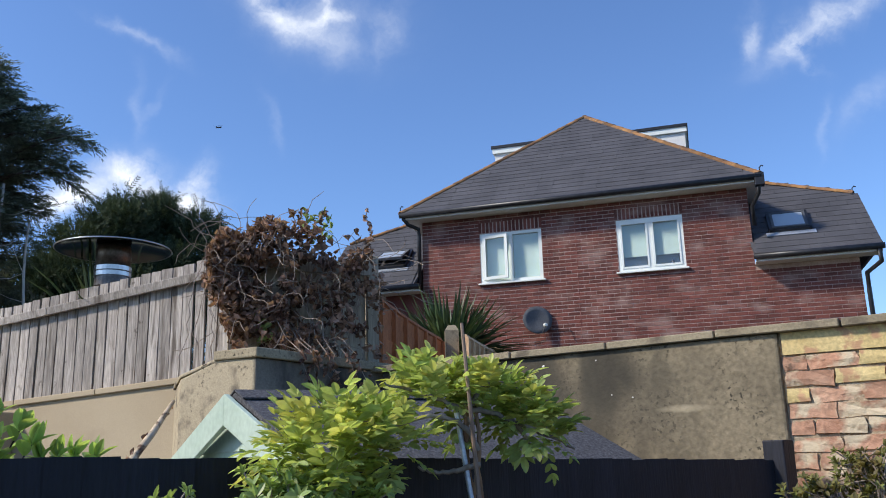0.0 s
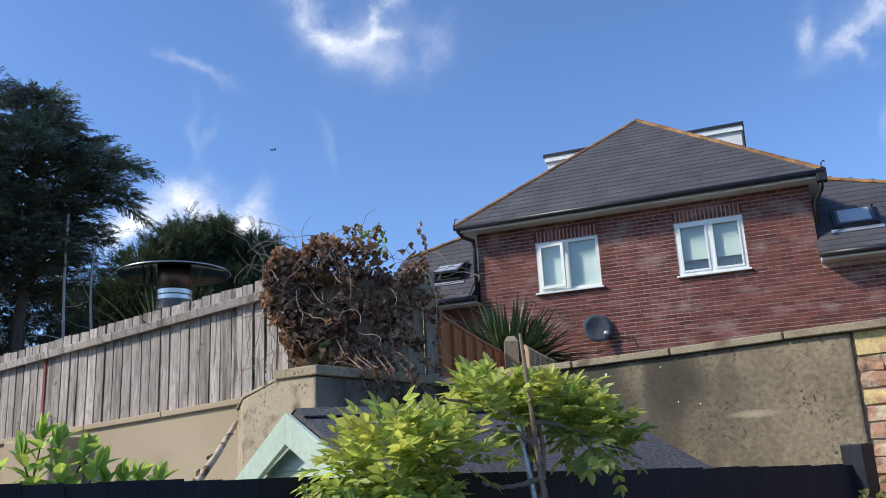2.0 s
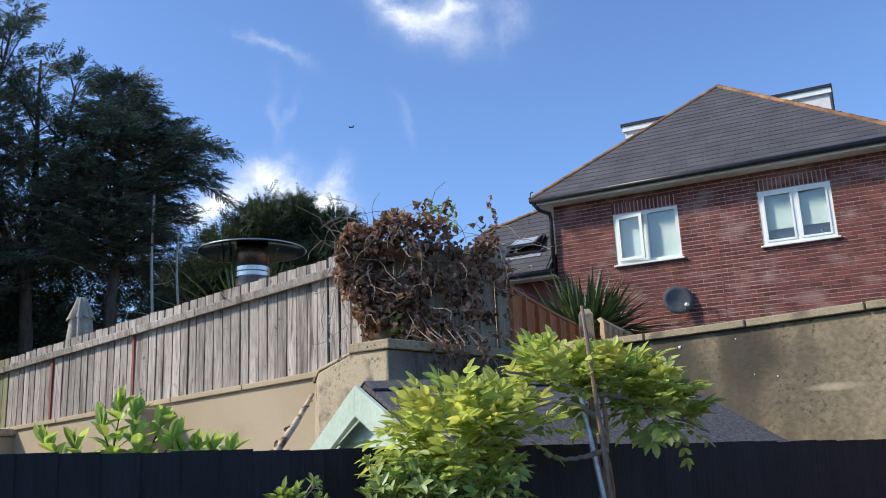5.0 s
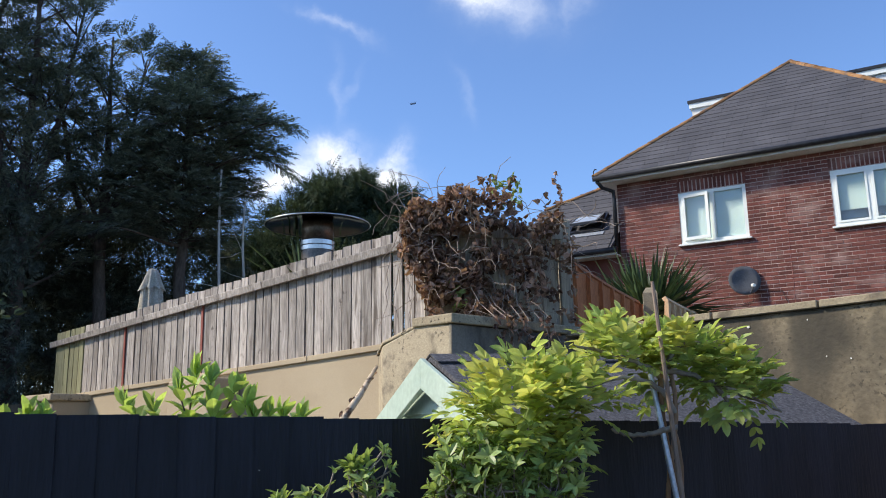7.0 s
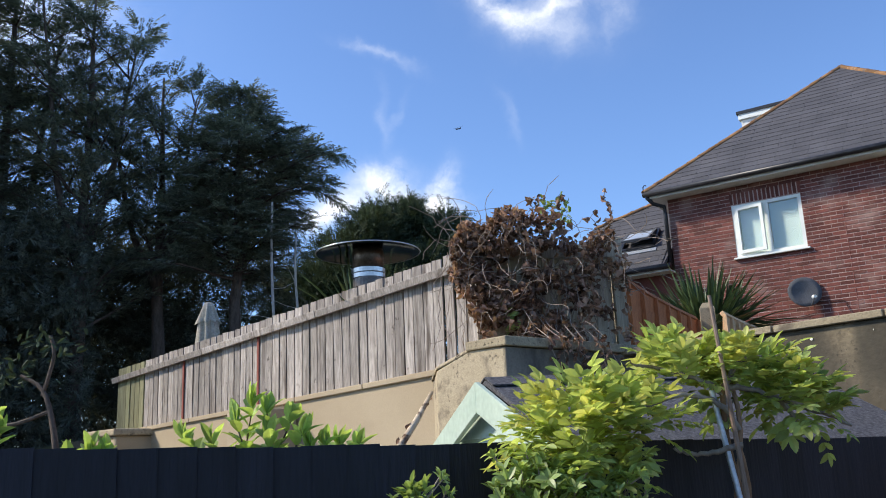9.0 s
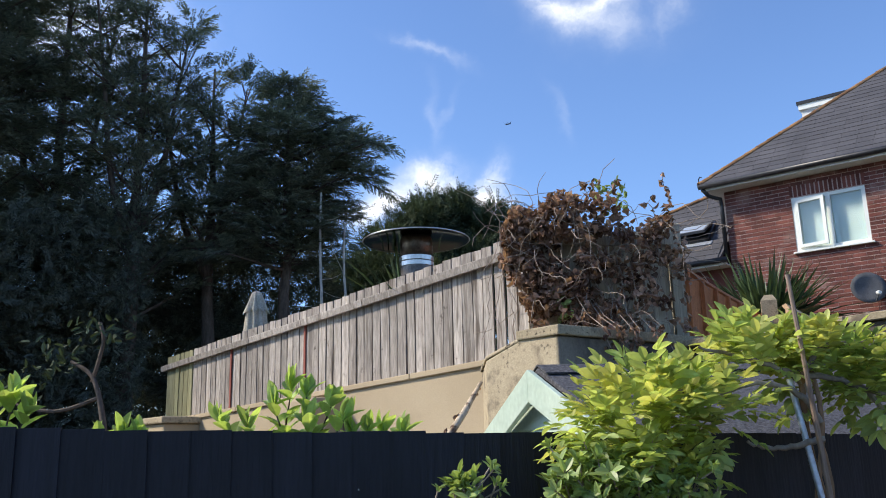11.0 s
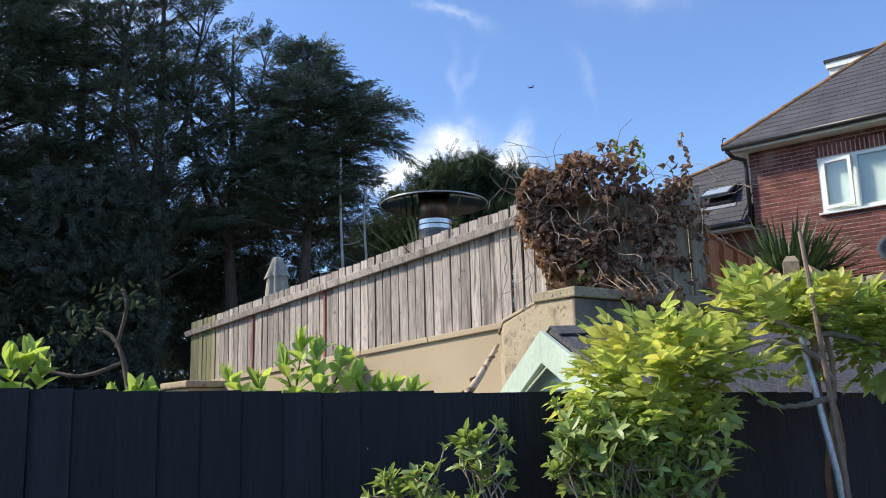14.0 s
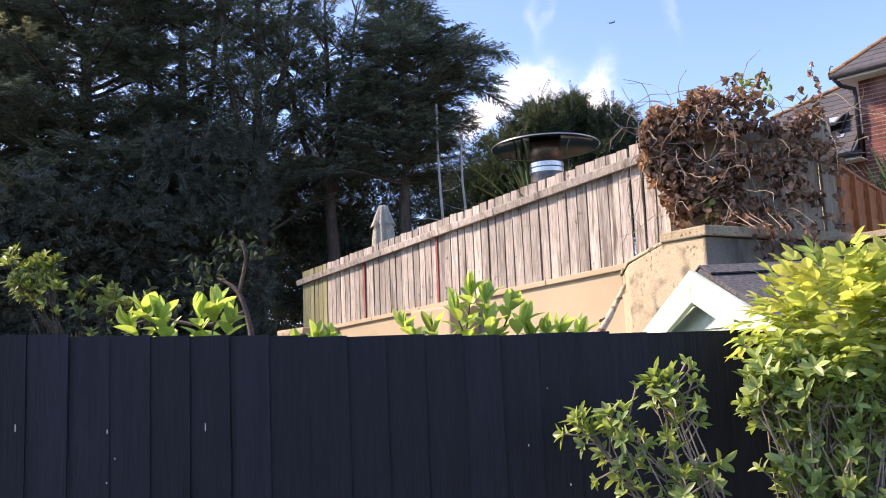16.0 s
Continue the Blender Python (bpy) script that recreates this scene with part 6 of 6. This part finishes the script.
leafy_tree("evergreen_tree", away(18.5, 18.5, 2.0), [(lobe(19.2, 17.5, 18.3, 0.9), (0.55, 0.8, 0.9), 420), (lobe(17.2, 17.7, 18.6, 0.9), (0.42, 0.8, 0.9), 360), (lobe(14.7, 16.9, 18.6, 1.0), (0.52, 0.8, 1.0), 400),
                                                    (lobe(21.4, 16.2, 18.0, 1.0), (0.8, 0.9, 1.0), 420), (lobe(23.8, 14.0, 17.5, 1.1), (1.0, 0.9, 1.0), 420), (lobe(16.4, 14.9, 17.9, 1.4), (1.3, 1.0, 1.4), 620), (lobe(20.5, 14.2, 17.4, 1.4), (1.6, 1.0, 1.2), 520)],
           "dark evergreen tree with an uneven peaked crown", BACK_TREE, 0.27, 6, 2.5)


def build_undergrowth():
    ob = Mesh()
    for k in range(30000):
        az = rnd(23, 66)
        dist = rnd(14.6, 16.4) if az < 38 else rnd(12.6, 15.0)
        z = rnd(1.0, 5.4 if 26 < az < 46 else 4.6)
        if k > 25500:                                   # looser growth between the trunks
            az, dist, z = rnd(31, 43), rnd(14.8, 16.8), 4.2 + 1.7 * random.random() ** 1.5
        p = Vector(away(az, dist, z + 0.5 * noise.noise(Vector((az * 0.3, z, 0)))))
        frond(ob, p, (rand_way(0.2)), rnd(0.18, 0.34), rand_way(0.8), 6)
    for k in range(5500):                               # added belt of fronds that blocks the low sky behind the trunks
        p = Vector(away(rnd(27, 66), rnd(17.0, 18.6), rnd(1.4, 4.4)))
        frond(ob, p, (rand_way(0.2)), rnd(0.40, 0.70), rand_way(0.8), 6)
    o = part("undergrowth", ob, UNDERWOOD)
    tagged(o, "dark tangled undergrowth beneath the conifers", "undergrowth", kind="stuff")


build_undergrowth()


def build_bent_tree():
    t = thing("bent_tree", away(39.4, 8.4, 0.0), "small bare-stemmed tree bending over dark ground", "tree")
    x, y, _ = away(39.4, 8.4, 0)
    m = Mesh()
    m.tube(smooth_path([(x, y, 0.0), (x - 0.02, y, 1.6), (x - 0.12, y + 0.05, 2.1), (x - 0.3, y + 0.1, 2.45), (x - 0.55, y + 0.1, 2.6)], 4), [0.038 - 0.0014 * k for k in range(17)], 8, False)
    part("trunk", m, BARK, t, smooth=True)
    for pts in ([(-0.2, 0.08, 2.25), (-0.7, 0.1, 2.15), (-1.3, 0.1, 2.25), (-1.7, 0.1, 2.2)], [(-0.06, 0, 1.9), (-0.5, -0.05, 1.78), (-1.0, -0.1, 1.95)], [(-0.3, 0.1, 2.4), (-0.2, 0.1, 2.75), (-0.25, 0.1, 2.95)]):
        m = Mesh()
        m.tube(smooth_path([(x + a, y + b, z) for a, b, z in pts], 4), 0.018, 6, False)
        part("branch", m, BARK, t)
    lf = Mesh()
    for _ in range(190):
        c = random.choice(((-0.6, 0.1, 2.65), (-1.2, 0.1, 2.4), (-1.5, 0.1, 2.25), (-0.25, 0.1, 2.85)))
        lf.leaf(Vector((x, y, 0)) + Vector(c) + Vector((rnd(-0.3, 0.3), rnd(-0.2, 0.2), rnd(-0.16, 0.16))), rand_way(), rand_way(0.5), rnd(0.07, 0.12), rnd(0.03, 0.05))
    part("leaves", lf, BACK_TREE, t)


build_bent_tree()

# ---- pieces of walls and roofs ----


def build_house_bricks():
    rest = Mesh()
    unit = unit_box("brick", 0.218, 0.03, 0.0605, BRICK, 0.003)
    soldier = unit_box("brick", 0.0565, 0.03, 0.212, BRICK, 0.004)
    count = 0
    row, z = 0, 3.62
    while z < 6.51:
        u = -0.112 if row % 2 else 0.0
        while u < 8.13:
            a, b = max(u, 0.0), min(u + 0.219, WALL_W if z > 4.92 else 8.15)
            u += 0.225
            spans = [(a, b)]
            for w0, w1, z0, z1 in WINDOWS:
                top = z1 + 0.235
                if z0 - 0.03 < z < top:
                    nxt = []
                    for p, q in spans:
                        if q <= w0 or p >= w1:
                            nxt.append((p, q))
                        else:
                            nxt += [(p, w0 - 0.005)] * (p < w0 - 0.03) + [(w1 + 0.005, q)] * (q > w1 + 0.03)
                    spans = nxt
            for p, q in spans:
                if q - p < 0.03 or (p > WALL_W - 0.01 and z > 4.92):
                    continue
                c = axes(H((p + q) / 2, 0.022 + rnd(-0.002, 0.002), z), HU)
                if q - p > 0.2 and 2.5 < p < 4.0 and z > 3.9 and count < 290:
                    piece("brick", unit, c, HOUSE_FRONT)
                    count += 1
                else:
                    rest.box(c, q - p - 0.001, 0.03, 0.0605)
        row += 1
        z += 0.075
    for w0, w1, z0, z1 in WINDOWS:
        n = int((w1 - w0 + 0.06) / 0.075)
        for k in range(n):
            piece("soldier_brick", soldier, axes(H(w0 - 0.03 + (k + 0.5) * (w1 - w0 + 0.06) / n, 0.02, z1 + 0.118), HU), HOUSE_FRONT)
    o = part("brickwork", rest, BRICK_JOINED, HOUSE_FRONT)
    tagged(o, kind="stuff")
    j = Mesh()
    hbox(j, 3.151, 3.159, 0.003, 0.012, 3.6, 6.45)
    part("movement_joint", j, RED_WOOD, HOUSE_FRONT, "dark vertical movement joint")


def lay_slates(parent, p0, across, up, rows, gauge, span, mat, name="slate"):
    """Slates course by course; span(t) gives the row's ends along across at the share t of the slope."""
    nrm = across.cross(up).normalized()
    me = unit_box(name, 0.296, 0.265, 0.007, mat, 0.0)
    for r in range(rows):
        s = r * gauge
        a, b = span(s + gauge * 0.5)
        u = a - (0.15 if r % 2 else 0.0)
        while u < b:
            p, q = max(u, a), min(u + 0.3, b)
            u += 0.3
            if q - p < 0.05:
                continue
            c = p0 + across * (p + q) / 2 + up * (s + 0.11) + nrm * (0.013 + rnd(0, 0.002))
            m = Matrix((across, up, nrm)).transposed().to_4x4()
            m.translation = c
            piece(name, me, m @ pose(0, 0, 0, -2.0 + rnd(-0.2, 0.2), rnd(-0.25, 0.25), rnd(-0.4, 0.4)) @ Matrix.Diagonal(((q - p) / 0.3, 1, 1, 1)), parent)


def build_slates():
    half = MID + 0.35
    slope = math.hypot(half, half * PITCH)
    up = (HV * half + Vector((0, 0, half * PITCH))).normalized()
    lay_slates(HOUSE_ROOF, H(MID, -0.37, EAVE), HU, up, int(slope / 0.205), 0.205, lambda s: (-half * (1 - s / slope) + 0.02, half * (1 - s / slope) - 0.02), SLATE)
    for k, s in enumerate((1, -1)):
        a, b = H(MID + s * 3.255, -0.35, 5.14), H(MID + s * 3.255, 2.24, 7.39)
        d = (b - a).normalized()
        up = (d - HU * d.dot(HU)).normalized()
        e0, e1 = (0.03, 2.09) if s > 0 else (-2.09, -0.03)
        full = (b - a).length * 0.614                     # where the outer end of the ridge lies on the slope

        def reach(t):
            if t < full:
                return (e0, e1)
            cut = (t - full) / ((b - a).length - full) * 2.3
            return (e0, max(e0, e1 - cut)) if s > 0 else (min(e1, e0 + cut), e1)
        lay_slates(WING_ROOFS[k], a, HU, up, 16, 0.205, reach, SLATE)


build_slates()
build_house_bricks()
build_coping(RWALL)
build_old_bricks(RCORE)
